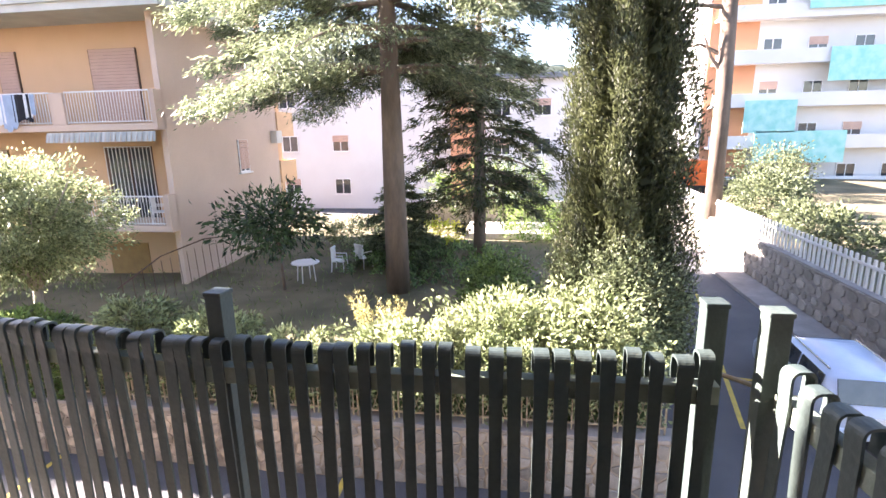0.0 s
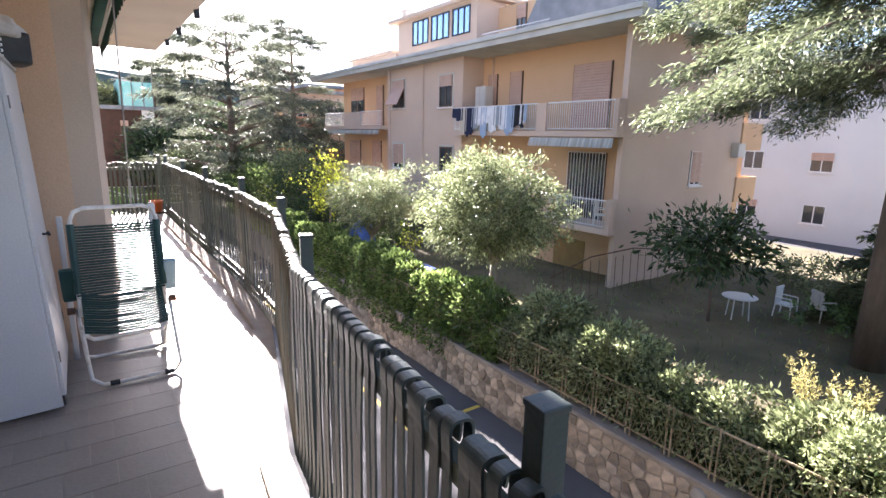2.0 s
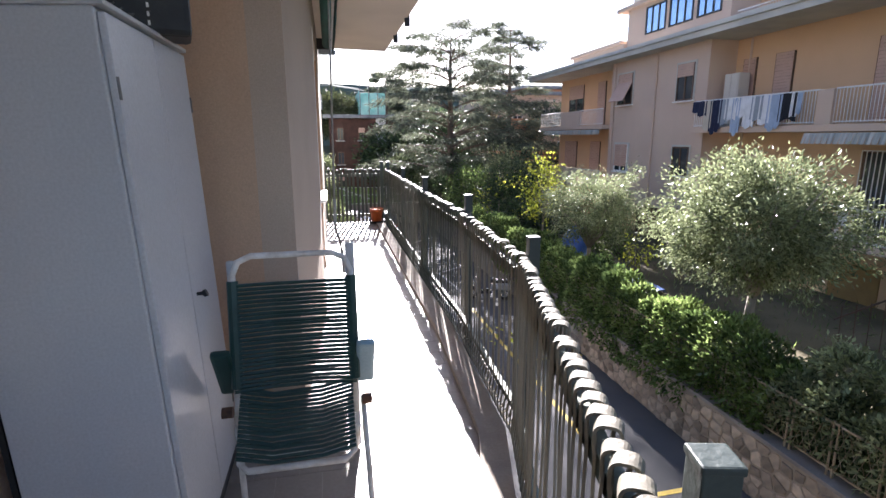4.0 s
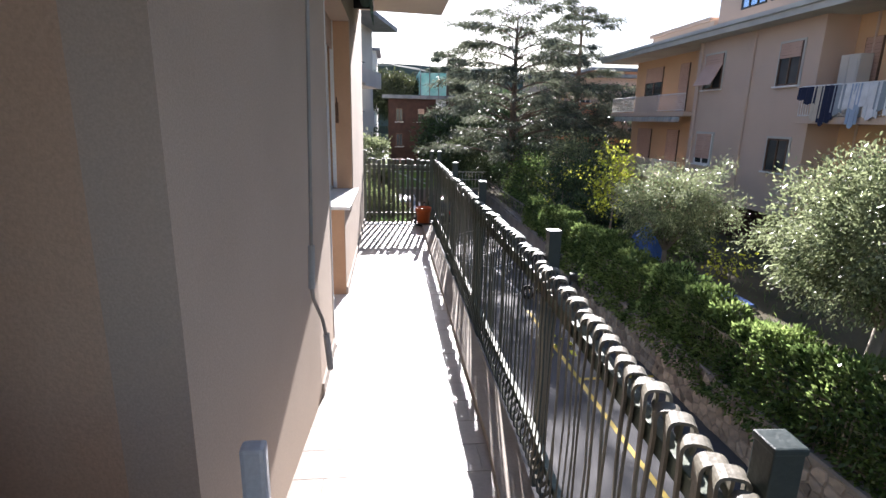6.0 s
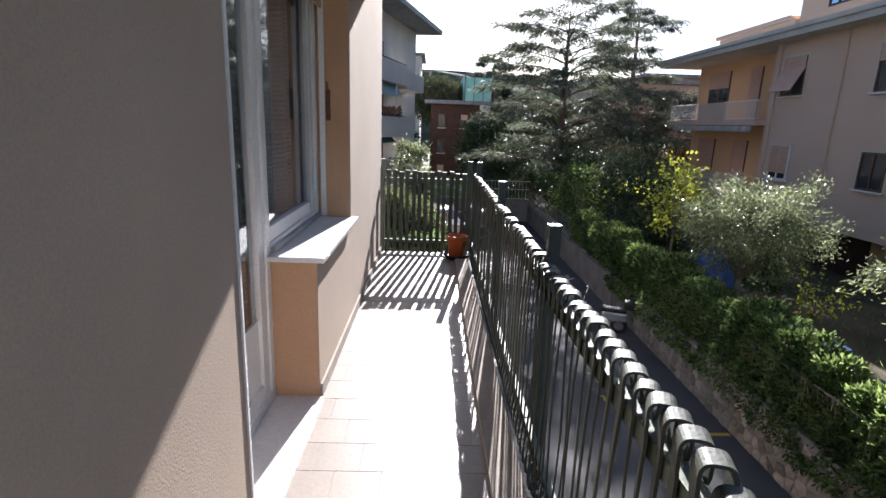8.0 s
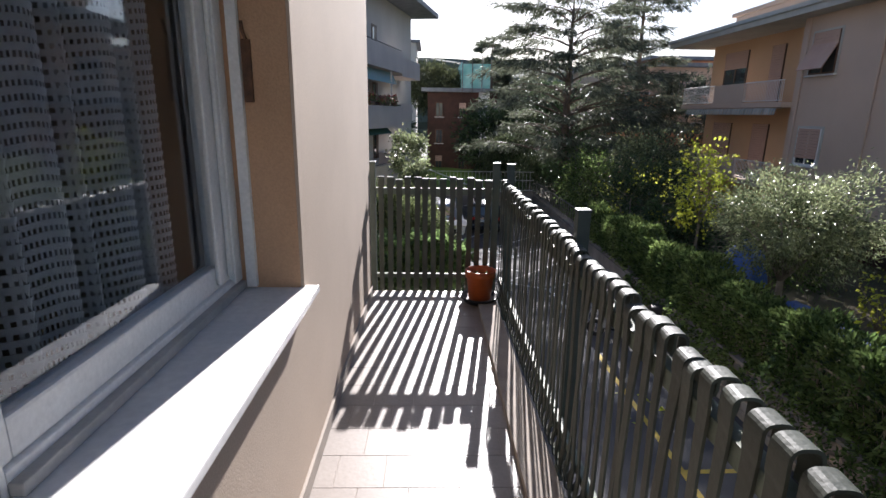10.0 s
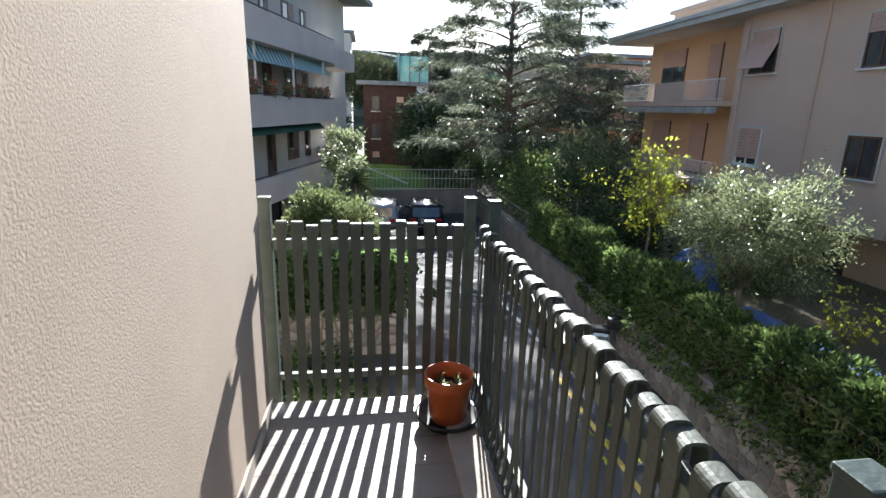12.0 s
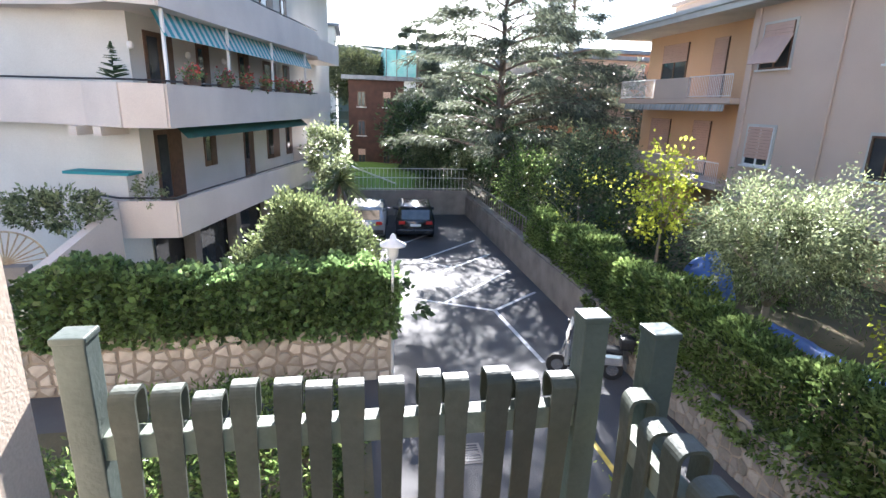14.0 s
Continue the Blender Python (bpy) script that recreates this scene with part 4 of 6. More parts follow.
broad_tree("olive_tree", "round silvery evergreen tree beyond the hedge", (11.5, 12.2, -3.95), 1.75, (11.45, 12.3, -0.55), (2.15, 2.15, 1.6), 640, 75, 0.13, 0.105, 0.034, L_OLIVE, 0.14, 1, 9, shell=0.25, rough=0.18)
broad_tree("olive_tree", "low grey green olive tree behind the hedge", (11.4, 20.2, -3.95), 1.3, (11.6, 20.3, -1.15), (1.95, 1.9, 1.25), 430, 66, 0.14, 0.095, 0.03, L_OLIVE, 0.11, 2, 8, rough=0.3, shell=0.3)
broad_tree("yellow_tree", "slim tree in yellow autumn leaf", (11.35, 24.6, -3.95), 2.0, (11.35, 24.6, -0.75), (1.0, 1.0, 1.5), 85, 14, 0.15, 0.13, 0.10, L_YELLOW, 0.06, 3, 7, shell=0.3, rough=0.4)
broad_tree("yellow_tree", "small yellow leaved sapling beside the olive tree", (11.6, 17.3, -3.95), 1.1, (11.6, 17.3, -2.2), (0.6, 0.8, 0.5), 22, 9, 0.12, 0.11, 0.07, L_YELLOW, 0.04, 4, 5, shell=0.3)
broad_tree("loquat_tree", "small dark broad leaved tree by the house", (17.0, 8.3, -3.95), 1.7, (17.0, 8.4, -1.5), (1.9, 1.7, 0.9), 130, 16, 0.2, 0.28, 0.09, L_DARK, 0.06, 5, 9, BARK, 0.2, 0.3, 0.4)
dry = thing("dry_bush", "bare twiggy bush with a few yellow leaves", "shrub")
rd = random.Random(4)
for i in range(26):
    a, l = rd.uniform(0, 6.28), rd.uniform(1.2, 2.6)
    b = (10.7 + rd.uniform(-0.2, 0.2), 27.8 + rd.uniform(-0.3, 0.3), -3.95)
    pts = [b]
    for k in range(1, 5):
        pts.append((b[0] + math.cos(a + 0.25 * k * rd.uniform(-1, 1)) * l * 0.22 * k, b[1] + math.sin(a) * l * 0.25 * k, b[2] + l * 0.42 * k - 0.05 * k * k))
    part("branch", tubes((pts, [0.03, 0.022, 0.016, 0.01, 0.004]), seg=5), PALEBARK, dry)
p, d, c = clumpy((10.4, 27.6, -1.6), (1.5, 1.8, 1.2), 30, 8, 0.12, 0.4)
tagged(part("foliage", leaves("foliage", p, 0.1, 0.07, d), L_YELLOW, dry), kind="stuff")


def conifer(name, label, base, height, r0, tiers, length, material, seed, first=0.2, droop=0.25, needles=60, nl=0.2, nw=0.03, lean=(0, 0), reach=None, upward=0.15, per=(5, 7), gap=0.0, flat=0.06, spray=9):
    """A tapering trunk with tiers of long boughs that carry flat sprays of needles."""
    r = random.Random(seed)
    t = thing(name, label, "tree")
    B = Vector(base)
    trunk = [tuple(B + Vector((lean[0] * f, lean[1] * f, height * f))) for f in (0, 0.25, 0.5, 0.75, 1.0)]
    part("trunk", tubes((trunk, [r0, r0 * 0.85, r0 * 0.65, r0 * 0.4, r0 * 0.06]), seg=12), BARK, t, smooth=True)
    P, D = [], []
    for i in range(tiers):
        f = first + (1 - first) * (i + r.uniform(-0.2, 0.2)) / tiers
        f = min(f, 0.99)
        o = B + Vector((lean[0] * f, lean[1] * f, height * f))
        g = (f - first) / (1 - first)
        for k in range(r.randint(*per)):
            a = r.uniform(0, 2 * math.pi)
            L = length * (reach(g) if reach else (1 - g) ** 0.7 + 0.12) * r.uniform(0.65, 1.1)
            h = Vector((math.cos(a), math.sin(a), 0))
            pts, rad = [], []
            for s in range(6):
                q = s / 5
                pts.append(o + h * L * q + Vector((0, 0, L * (upward * q - droop * q * q * 1.6))) + Vector((r.uniform(-1, 1), r.uniform(-1, 1), r.uniform(-0.5, 0.5))) * 0.05 * L * q)
                rad.append(max(0.006, r0 * 0.26 * (1 - q) * (0.4 + 0.6 * (1 - g))))
            part("branch", tubes(([tuple(v) for v in pts], rad), seg=5), BARK, t)
            m = max(6, int(needles * L / length))
            for j in range(m):
                q = r.uniform(0.18 + gap, 1.0) ** 0.8
                s = min(int(q * 5), 4)
                c = pts[s].lerp(pts[s + 1], q * 5 - s)
                side = Vector((-h.y, h.x, 0)) * r.choice((-1, 1)) * r.uniform(0.0, 0.34) * L * (1.15 - q)
                c = c + side + Vector((0, 0, -abs(r.gauss(0, 0.05)) * L * 0.4))
                n = spray
                P.append(np.array(c)[None, :] + np.random.default_rng(j + i * 977 + k * 131 + seed).normal(size=(n, 3)) * np.array([0.16, 0.16, flat]) * (0.5 + L * 0.14))
                D.append(np.repeat(np.array(h * 0.8 + side.normalized() * 0.5)[None, :] if side.length else np.array(h)[None, :], n, 0))
    part("crown", leaves("crown", np.concatenate(P), nl, nw, np.concatenate(D), 0.45, 0.45), material, t)
    return t


conifer("cedar_tree", "tall cedar with long drooping blue green boughs", (17.2, 4.25, -4.0), 17.0, 0.42, 16, 6.4, L_CEDAR, 3, 0.43, 0.22, 170, 0.19, 0.036, reach=lambda g: 1.0 - 0.45 * g, per=(5, 7), flat=0.10, spray=17)
conifer("spruce_tree", "dark conifer behind the cedar", (22.5, 1.9, -4.0), 13.0, 0.28, 18, 3.4, L_CYPRESS, 8, 0.2, 0.3, 34, 0.3, 0.05)
conifer("spruce_tree", "young pale conifer under the cedar", (21.0, 5.0, -4.0), 3.6, 0.10, 8, 1.6, L_SHRUB, 11, 0.12, 0.15, 40, 0.25, 0.05)
conifer("cedar_tree", "large open grey green cedar beyond the car park", (10.7, 41.2, -4.0), 12.9, 0.34, 15, 7.4, L_FAR, 5, 0.2, 0.24, 52, 0.40, 0.055, reach=lambda g: 1.0 - 0.42 * g, flat=0.07, upward=0.50, per=(6, 8), gap=0.15)
conifer("cedar_tree", "slender grey green cedar beside the larger one", (18.4, 50.0, -4.0), 15.8, 0.34, 15, 6.2, L_FAR, 6, 0.25, 0.24, 55, 0.40, 0.055, reach=lambda g: 0.95 - 0.55 * g, flat=0.09, upward=0.46, gap=0.12)
conifer("spruce_tree", "thin flat tiered conifer in the distance", (8.2, 62.0, -4.0), 13.0, 0.25, 11, 4.0, L_FAR, 16, 0.35, 0.05, 70, 0.5, 0.07, gap=0.2)

# cypress: a tight column of upright sprays
n = 120000
f = rng.uniform(0, 1, n)
zc = -3.6 + f * 13.5
a = rng.uniform(0, 2 * np.pi, n)
rad = (1.55 * (1 - 0.45 * f)) * (0.78 + 0.20 * np.sin(a * 7 + 0.5 * np.sin(zc * 0.6)) + 0.12 * np.sin(a * 5 + zc * 2.1) + rng.normal(0, 0.09, n))
pts = np.stack([12.6 + rad * np.cos(a), -2.15 + rad * np.sin(a), zc], 1)
plant("cypress_tree", "tall dark column shaped cypress at the street corner", "tree", pts, np.stack([np.cos(a) * 0.35, np.sin(a) * 0.35, np.full(n, 0.9)], 1), 0.11, 0.03, L_CYPRESS, [[([(12.6, -2.15, -4), (12.6, -2.15, 3), (12.6, -2.15, 8)], [0.3, 0.22, 0.06])], [([(12.6, -2.15, 0), (12.9, -2.4, 3), (12.9, -2.6, 7)], [0.15, 0.1, 0.03])]], jitter=0.4)
inner = rng.uniform(0, 1, 9000)
ia = rng.uniform(0, 6.28, 9000)
ir = 0.9 * (1 - 0.45 * inner) * rng.uniform(0.5, 1, 9000)
plant("cypress_tree", "dense inner growth of the cypress", "tree", np.stack([12.6 + ir * np.cos(ia), -2.15 + ir * np.sin(ia), -3.6 + inner * 13], 1), np.stack([0 * ia, 0 * ia, np.ones(9000)], 1), 0.5, 0.2, L_CYPRESS, jitter=0.8)
plant("shrub", "large leafy shrub at the foot of the cypress", "shrub", *mound((11.6, -2.0, -2.4), (1.2, 1.3, 1.45), 22000), 0.085, 0.04, L_SHRUB)
# bare stemmed pine by the yard
pine = thing("pine_tree", "bare trunked pine beyond the street wall", "tree")
part("trunk", tubes(([(29.0, -9.6, -3.4), (29.1, -9.6, 3), (29.2, -9.5, 9), (29.2, -9.4, 14)], [0.42, 0.38, 0.34, 0.2]), seg=12), BARK, pine, smooth=True)
for b in (((29.1, -9.6, 4.5), (29.3, -8.4, 5.2), (29.5, -7.4, 5.0)), ((29.1, -9.6, 3.6), (29.0, -8.8, 4.6), (29.0, -8.3, 6.0)), ((29.2, -9.5, 7.2), (29.2, -10.6, 7.3), (29, -12.5, 7.6)), ((29.2, -9.5, 6.8), (29.0, -7.5, 7.0), (29, -5.5, 6.8))):
    part("branch", tubes((b, [0.12, 0.08, 0.03]), seg=6), BARK, pine)
p, d, c = clumpy((29.5, -7.0, 7.5), (2.5, 3.5, 1.2), 60, 24, 0.35, 0.2)
part("crown", leaves("crown", p, 0.35, 0.04, d), L_FAR, pine)
# round headed pine behind the white house
rp = thing("umbrella_pine", "round headed dark green pine behind the white house", "tree")
part("trunk", tubes(([(2.8, 62, -4), (2.9, 62, 1), (2.6, 62, 3.6)], [0.4, 0.3, 0.15])), BARK, rp, smooth=True)
p, d, c = clumpy((2.6, 62, 3.9), (2.9, 2.9, 2.0), 420, 26, 0.4, 0.6, 0.15)
part("crown", leaves("crown", p, 0.45, 0.07, d), L_CYPRESS, rp)
# garden planting under the cedar
for c, r, n, m, lab in (((20.5, 3.5, -3.6), (3.0, 3.5, 0.45), 6000, L_IVY, "dark ivy ground cover under the cedar"), ((24.0, 7.5, -3.4), (1.2, 2.2, 0.7), 3500, L_PITTO, "bright green clipped shrubs along the garden path"), ((24.5, 4.3, -3.4), (0.9, 1.6, 0.6), 2500, L_YELLOW, "yellow green shrub along the garden path"), ((15.5, 0.8, -3.2), (1.2, 1.0, 0.9), 3500, L_HEDGE, "rounded green garden shrub"), ((26.5, -0.5, -3.2), (1.5, 1.6, 1.2), 4500, L_HEDGE, "green shrub beside the lane"), ((28.5, 1.8, -1.6), (1.0, 3.6, 1.3), 5000, L_HEDGE, "hedge on the low wall of the lane")):
    plant("shrub", lab, "shrub", *mound(c, r, n), 0.15, 0.06, m)
spk = thing("spiky_shrub", "pale yellow feathery flower spikes above the hedge", "shrub")
for i in range(16):
    a, l = rd.uniform(0, 6.28), rd.uniform(0.6, 1.0)
    b = np.array([10.9 + 0.25 * math.cos(a), 3.15 + 0.3 * math.sin(a), -2.9])
    tt = rng.uniform(0, 1, (90, 1))
    q = b + tt * np.array([0.18 * math.cos(a), 0.3 * math.sin(a), l]) + rng.normal(size=(90, 3)) * 0.03
    part("spike", leaves("spike", q, 0.08, 0.02, np.array([[0, 0, 0.8]])), L_PALE, spk)
# planting at the end of the drive
iv, io = hedge("", "", 21.75, 23.3, -4.9, 3.1, -3.8, -2.35, 15000, 0.15, 0.1, L_IVY, 0.3)
iv = iv[:, [1, 0, 2]]
io = io[:, [1, 0, 2]]
plant("ivy_hedge", "thick ivy hedge spilling over the stone planter", "hedge", iv, io, 0.16, 0.14, L_IVY, [[([(-4.5 + k, 22.6, -3.85), (-4.4 + k, 22.5, -2.6)], [0.03, 0.012])] for k in range(8)])
# darker leaf colour stands for the shade within the ivy
plant("ivy_hedge", "dense inner growth of the ivy hedge, darkened for shade", "hedge", *mound((-0.9, 22.7, -3.1), (3.8, 0.7, 0.6), 7000), 0.2, 0.15, L_DARK)
lp, ld = [], []
for c, r, n in (((0.75, 24.6, -2.75), (1.5, 1.15, 1.05), 5200), ((0.55, 24.6, -1.85), (0.75, 0.7, 0.95), 2600), ((1.75, 24.3, -2.9), (1.0, 0.9, 0.95), 4200), ((1.05, 24.6, -2.35), (1.25, 1.0, 1.15), 5200), ((-0.5, 24.4, -3.1), (0.9, 0.8, 0.7), 2200)):
    p, d = mound(c, r, int(n * 1.7))
    lp.append(p), ld.append(d)
plant("laurel_bush", "tall rounded light green laurel bush", "shrub", np.concatenate(lp), np.concatenate(ld) + np.array([[0, 0, 0.4]]), 0.13, 0.055, L_LAUREL, limbs((0.75, 24.6, -3.8), 0.7, (0.75, 24.6, -2.8), (1.4, 1.0, 0.9), 6, 0.06, 12))
# shade in the depth of the laurel, given as darker leaves
plant("laurel_bush", "inner growth of the laurel bush, darkened for shade", "shrub", *mound((0.75, 24.6, -2.9), (1.2, 0.9, 0.9), 4000), 0.17, 0.08, L_DARK)
for c, r, n in (((0.6, 15.0, -4.75), (1.6, 2.2, 0.55), 8500), ((-1.8, 17.4, -4.6), (1.8, 1.8, 0.7), 6000), ((0.9, 18.4, -4.6), (1.2, 1.3, 0.6), 4500), ((-0.4, 19.9, -4.6), (2.4, 0.6, 0.8), 4500), ((1.7, 13.4, -4.8), (0.6, 1.0, 0.4), 2200)):
    plant("shrub", "low glossy shrub in the bed below the balcony", "shrub", *mound(c, r, n), 0.13, 0.05, L_HEDGE, group="shrubs below the balcony")
# palm-like yucca by the white house
yu = thing("yucca", "arching spiky yucca in front of the white house", "plant")
part("trunk", tubes(([(1.6, 33.5, GROUND), (1.5, 33.4, -1.9)], [0.2, 0.14])), BARK, yu)
for i in range(70):
    a, e = rd.uniform(0, 6.28), rd.uniform(-0.5, 1.2)
    L = rd.uniform(1.0, 1.6)
    pts = [(1.5, 33.4, -1.9)]
    for k in range(1, 6):
        q = k / 5
        pts.append((1.5 + math.cos(a) * math.cos(e) * L * q, 33.4 + math.sin(a) * math.cos(e) * L * q, -1.9 + math.sin(e) * L * q - 0.45 * L * q * q))
    part("leaf", tubes((pts, [0.03, 0.045, 0.045, 0.035, 0.02, 0.004]), seg=4), L_OLIVE, yu)
plant("shrub", "grey green tree like shrub behind the yucca", "shrub", *mound((0.9, 35.5, -0.9), (0.9, 1.0, 1.2), 3000), 0.18, 0.08, L_OLIVE)
for c, r, n in (((24.0, -12.0, -2.9), (2.5, 1.4, 1.0), 4000), ((31.0, -13.0, -2.6), (2.2, 2.0, 1.3), 4500), ((19.0, -13.5, -3.0), (2.5, 1.5, 0.8), 3500), ((38.0, -16.0, -2.0), (2.5, 2.5, 1.8), 4500)):
    plant("shrub", "green shrub in the yard above the street", "shrub", *mound(c, r, n), 0.2, 0.09, L_SHRUB, group="shrubs of the yard")
for i, (c, r, n, m) in enumerate((((7.5, 53, -1.0), (2.6, 2.5, 3.2), 7000, L_DARK), ((12.5, 54, -0.2), (3.2, 3.0, 4.2), 8000, L_DARK), ((15.5, 62, 0.5), (3.5, 3.0, 4.0), 7000, L_FAR), ((-2.5, 56, -1.0), (3.0, 3.0, 3.0), 6000, L_DARK), ((25.0, 55, 0.5), (4.0, 3.0, 4.5), 7000, L_FAR), ((11.0, 75, 1.5), (7.0, 3.0, 5.0), 8000, L_FAR), ((36.0, 40, 0.5), (4.0, 4.0, 5.0), 7000, L_FAR))):
    broad_tree("tree", "dense dark tree closing the view between the houses", (c[0], c[1], -4.2), 2.0, c, r, n // 26, 26, 0.4, 0.36, 0.15, m, 0.22, 40 + i, 6, BARK, group="trees between the houses")

# ---- apartment house across the garden ----
RXF, RXB = 17.4, 18.7
ho = thing("apartment_building", "salmon stucco apartment house with balconies across the garden", "building")
part("wall", boxes((RXF, RXF + 9, 22.0, 29.8, -2.0, 5.5)), R_WALL, ho)
for row in ((RXB, 26.5, 12.5, 22.05, -4.6, 5.5), (RXB, 26.5, 29.75, 39.2, -4.6, 5.5), (RXB + 0.3, 26.4, 22.05, 29.75, -4.6, -1.9)):
    part("wall", boxes(row), R_RECESS, ho, "orange stucco recessed wall")
part("wall", boxes((17.35, 25.6, 12.28, 12.5, -4.6, 5.5)), R_WALL, ho, "salmon stucco gable wall")
part("roof", boxes((16.55, 27.3, 11.4, 40.4, 5.42, 5.72), (16.45, 16.75, 11.35, 40.5, 5.66, 5.84), bevel=0.02), R_ROOF, ho, "pale concrete eave slab")
for row in ((18.4, 25.5, 22.3, 30.2, 5.72, 8.3), (18.2, 25.5, 30.2, 36.5, 5.72, 6.6)):
    part("wall", boxes(row), R_WALL, ho, "salmon penthouse wall")
part("roof", boxes((18.1, 25.8, 21.9, 31.0, 8.3, 8.5), (18.1, 25.8, 30.5, 36.8, 6.6, 6.8), bevel=0.02), R_WALL, ho, "penthouse roof edge")
part("wall", boxes((19.8, 25.5, 12.6, 22.3, 5.72, 8.0)), R_RECESS, ho, "terrace wall")
mans = bmesh.new()
prism(mans, [(12.3, 6.1), (19.3, 6.1), (17.6, 8.6), (13.0, 8.6)], 0, 2.4)
bmesh.ops.transform(mans, matrix=Matrix(((0, 0, 1, 18.6), (1, 0, 0, 0), (0, 1, 0, 0), (0, 0, 0, 1))), verts=mans.verts[:])
part("roof", mans, SLATE, ho, "grey slate mansard roof")
part("chimney", boxes((19.0, 19.5, 30.3, 30.8, 6.6, 9.2), (18.95, 19.55, 30.25, 30.85, 9.1, 9.25), bevel=0.01), L_WALL, ho)


def window(parent, x, y0, y1, z0, z1, shutter=0.0, frame_mat=BRWOOD, pane_mat=DARKPANE, sill=True, bars=1, side="x", casing=True):
    """A framed window in a wall that looks towards -x (or -y); shutter: share of it that is shut by a blind."""
    def put(name, rows, m, p, bevel=0.0):
        bm = bmesh.new()
        for a0, a1, b0, b1, c0, c1 in rows:
            if side == "x":
                box(bm, x + a0, x + a1, b0, b1, c0, c1, bevel)
            else:
                box(bm, b0, b1, x + a0, x + a1, c0, c1, bevel)
        return part(name, bm, m, p)
    w = put("window", [(-0.02, 0.02, y0, y1, z0, z1)], pane_mat, parent)
    f = 0.07
    rows = [(-0.06, -0.02, y0, y0 + f, z0, z1), (-0.06, -0.02, y1 - f, y1, z0, z1), (-0.06, -0.02, y0 + f, y1 - f, z1 - f, z1), (-0.06, -0.02, y0 + f, y1 - f, z0, z0 + f)]
    for k in range(bars):
        yb = y0 + (y1 - y0) * (k + 1) / (bars + 1)
        rows.append((-0.06, -0.02, yb - 0.03, yb + 0.03, z0 + f, z1 - f))
    put("frame", rows, frame_mat, w)
    if casing:
        c = 0.09
        put("casing", [(-0.035, 0.0, y0 - c, y0, z0, z1 + c), (-0.035, 0.0, y1, y1 + c, z0, z1 + c), (-0.035, 0.0, y0, y1, z1, z1 + c)], R_ROOF, w)
    if sill:
        put("sill", [(-0.14, 0.0, y0 - 0.1, y1 + 0.1, z0 - 0.06, z0)], MARBLE, w)
    if shutter:
        n = max(3, int((z1 - z0) * shutter / 0.11))
        h = (z1 - z0) * shutter / n
        tagged(put("blind", [(-0.075 - 0.012 * (k % 2), -0.061, y0 + 0.04, y1 - 0.04, z1 - (k + 1) * h, z1 - k * h - 0.008) for k in range(n)], R_SHUT, w), kind="stuff")
    return w


def back(y, z):
    k = (RXB - 1.51) / (RXF - 1.51)
    return 1.2 + (y - 1.2) * k, 1.476 + (z - 1.476) * k


w = window(ho, RXF, 27.65, 29.05, 3.15, 4.75, 0.3)
bl = box(bmesh.new(), -0.02, 0.02, 27.65, 29.05, -1.1, 0, 0, Matrix.Translation((RXF - 0.06, 0, 4.3)) @ Matrix.Rotation(radians(28), 4, "Y"))
part("blind", bl, R_SHUT, w, "tilted roller blind")
window(ho, RXF, 22.85, 24.0, 3.05, 4.65, 0.35)
window(ho, RXF, 27.7, 29.0, -0.40, 1.08, 0.8, WHITEPAINT)
window(ho, RXF, 22.75, 23.9, -0.30, 1.02, 0.0)
for y0, y1, z0, z1, sh in ((19.35, 20.0, 1.9, 4.35, 0.75), (17.7, 18.5, 1.9, 4.35, 1.0), (13.05, 14.85, 1.9, 4.3, 1.0), (13.0, 14.8, -1.7, 1.05, 0.0), (18.8, 19.6, -0.2, 1.0, 0.4), (33.0, 35.0, 3.0, 4.65, 0.5), (30.3, 31.2, 2.0, 4.6, 1.0), (33.6, 35.3, -1.3, 1.2, 0.9), (30.6, 31.8, -1.3, 1.2, 0.9)):
    a, b = back(y0, z0), back(y1, z1)
    window(ho, RXB, a[0], b[0], a[1], b[1], sh, sill=False, casing=False)
g0, g1 = back(13.0, -0.9), back(14.8, 1.05)
gr = part("window_grille", tubes(([(RXB - 0.1, g0[0], g1[1]), (RXB - 0.1, g1[0], g1[1])], 0.02), seg=5), WHITEPAINT, ho, "white window bars")
for k in range(13):
    yk = g0[0] + (g1[0] - g0[0]) * k / 12
    part("bar", tubes(([(RXB - 0.1, yk, g0[1]), (RXB - 0.1, yk, g1[1])], 0.018), seg=5), WHITEPAINT, gr)
for y0, y1 in ((22.75, 24.3), (24.6, 26.35), (26.65, 28.35)):
    window(ho, 18.4, y0 + 0.1, y1 + 0.1, 6.75, 8.1, 0, BLACK, SKYPANE, False, 2, casing=False)
window(ho, 19.8, 20.2, 20.9, 6.3, 7.9, 0.4, casing=False)
window(ho, 12.28, 21.8, 22.6, -0.25, 1.15, 0.9, WHITEPAINT, side="y", casing=False)
a, b = back(13.7, -3.6), back(15.3, -2.4)
gd = part("garage_door", boxes((RXB - 0.04, RXB, a[0], b[0], a[1], b[1])), mat("ochre garage blind", (0.36, 0.22, 0.08), (0.30, 0.18, 0.07), 3, 0.7), ho, "ochre closed blind")
part("entrance", boxes((RXB + 0.2, RXB + 0.29, 24.5, 28.8, -4.0, -2.2)), BRICKRED, ho, "dark red entrance under the house")
for y in (29.4, 25.6, 21.2):
    part("downpipe", tubes(([(RXF - 0.05 if 22 < y < 29.9 else RXB - 0.05, y, -1.9), (RXF - 0.05 if 22 < y < 29.9 else RXB - 0.05, y, 5.4)], 0.045)), R_WALL, ho)


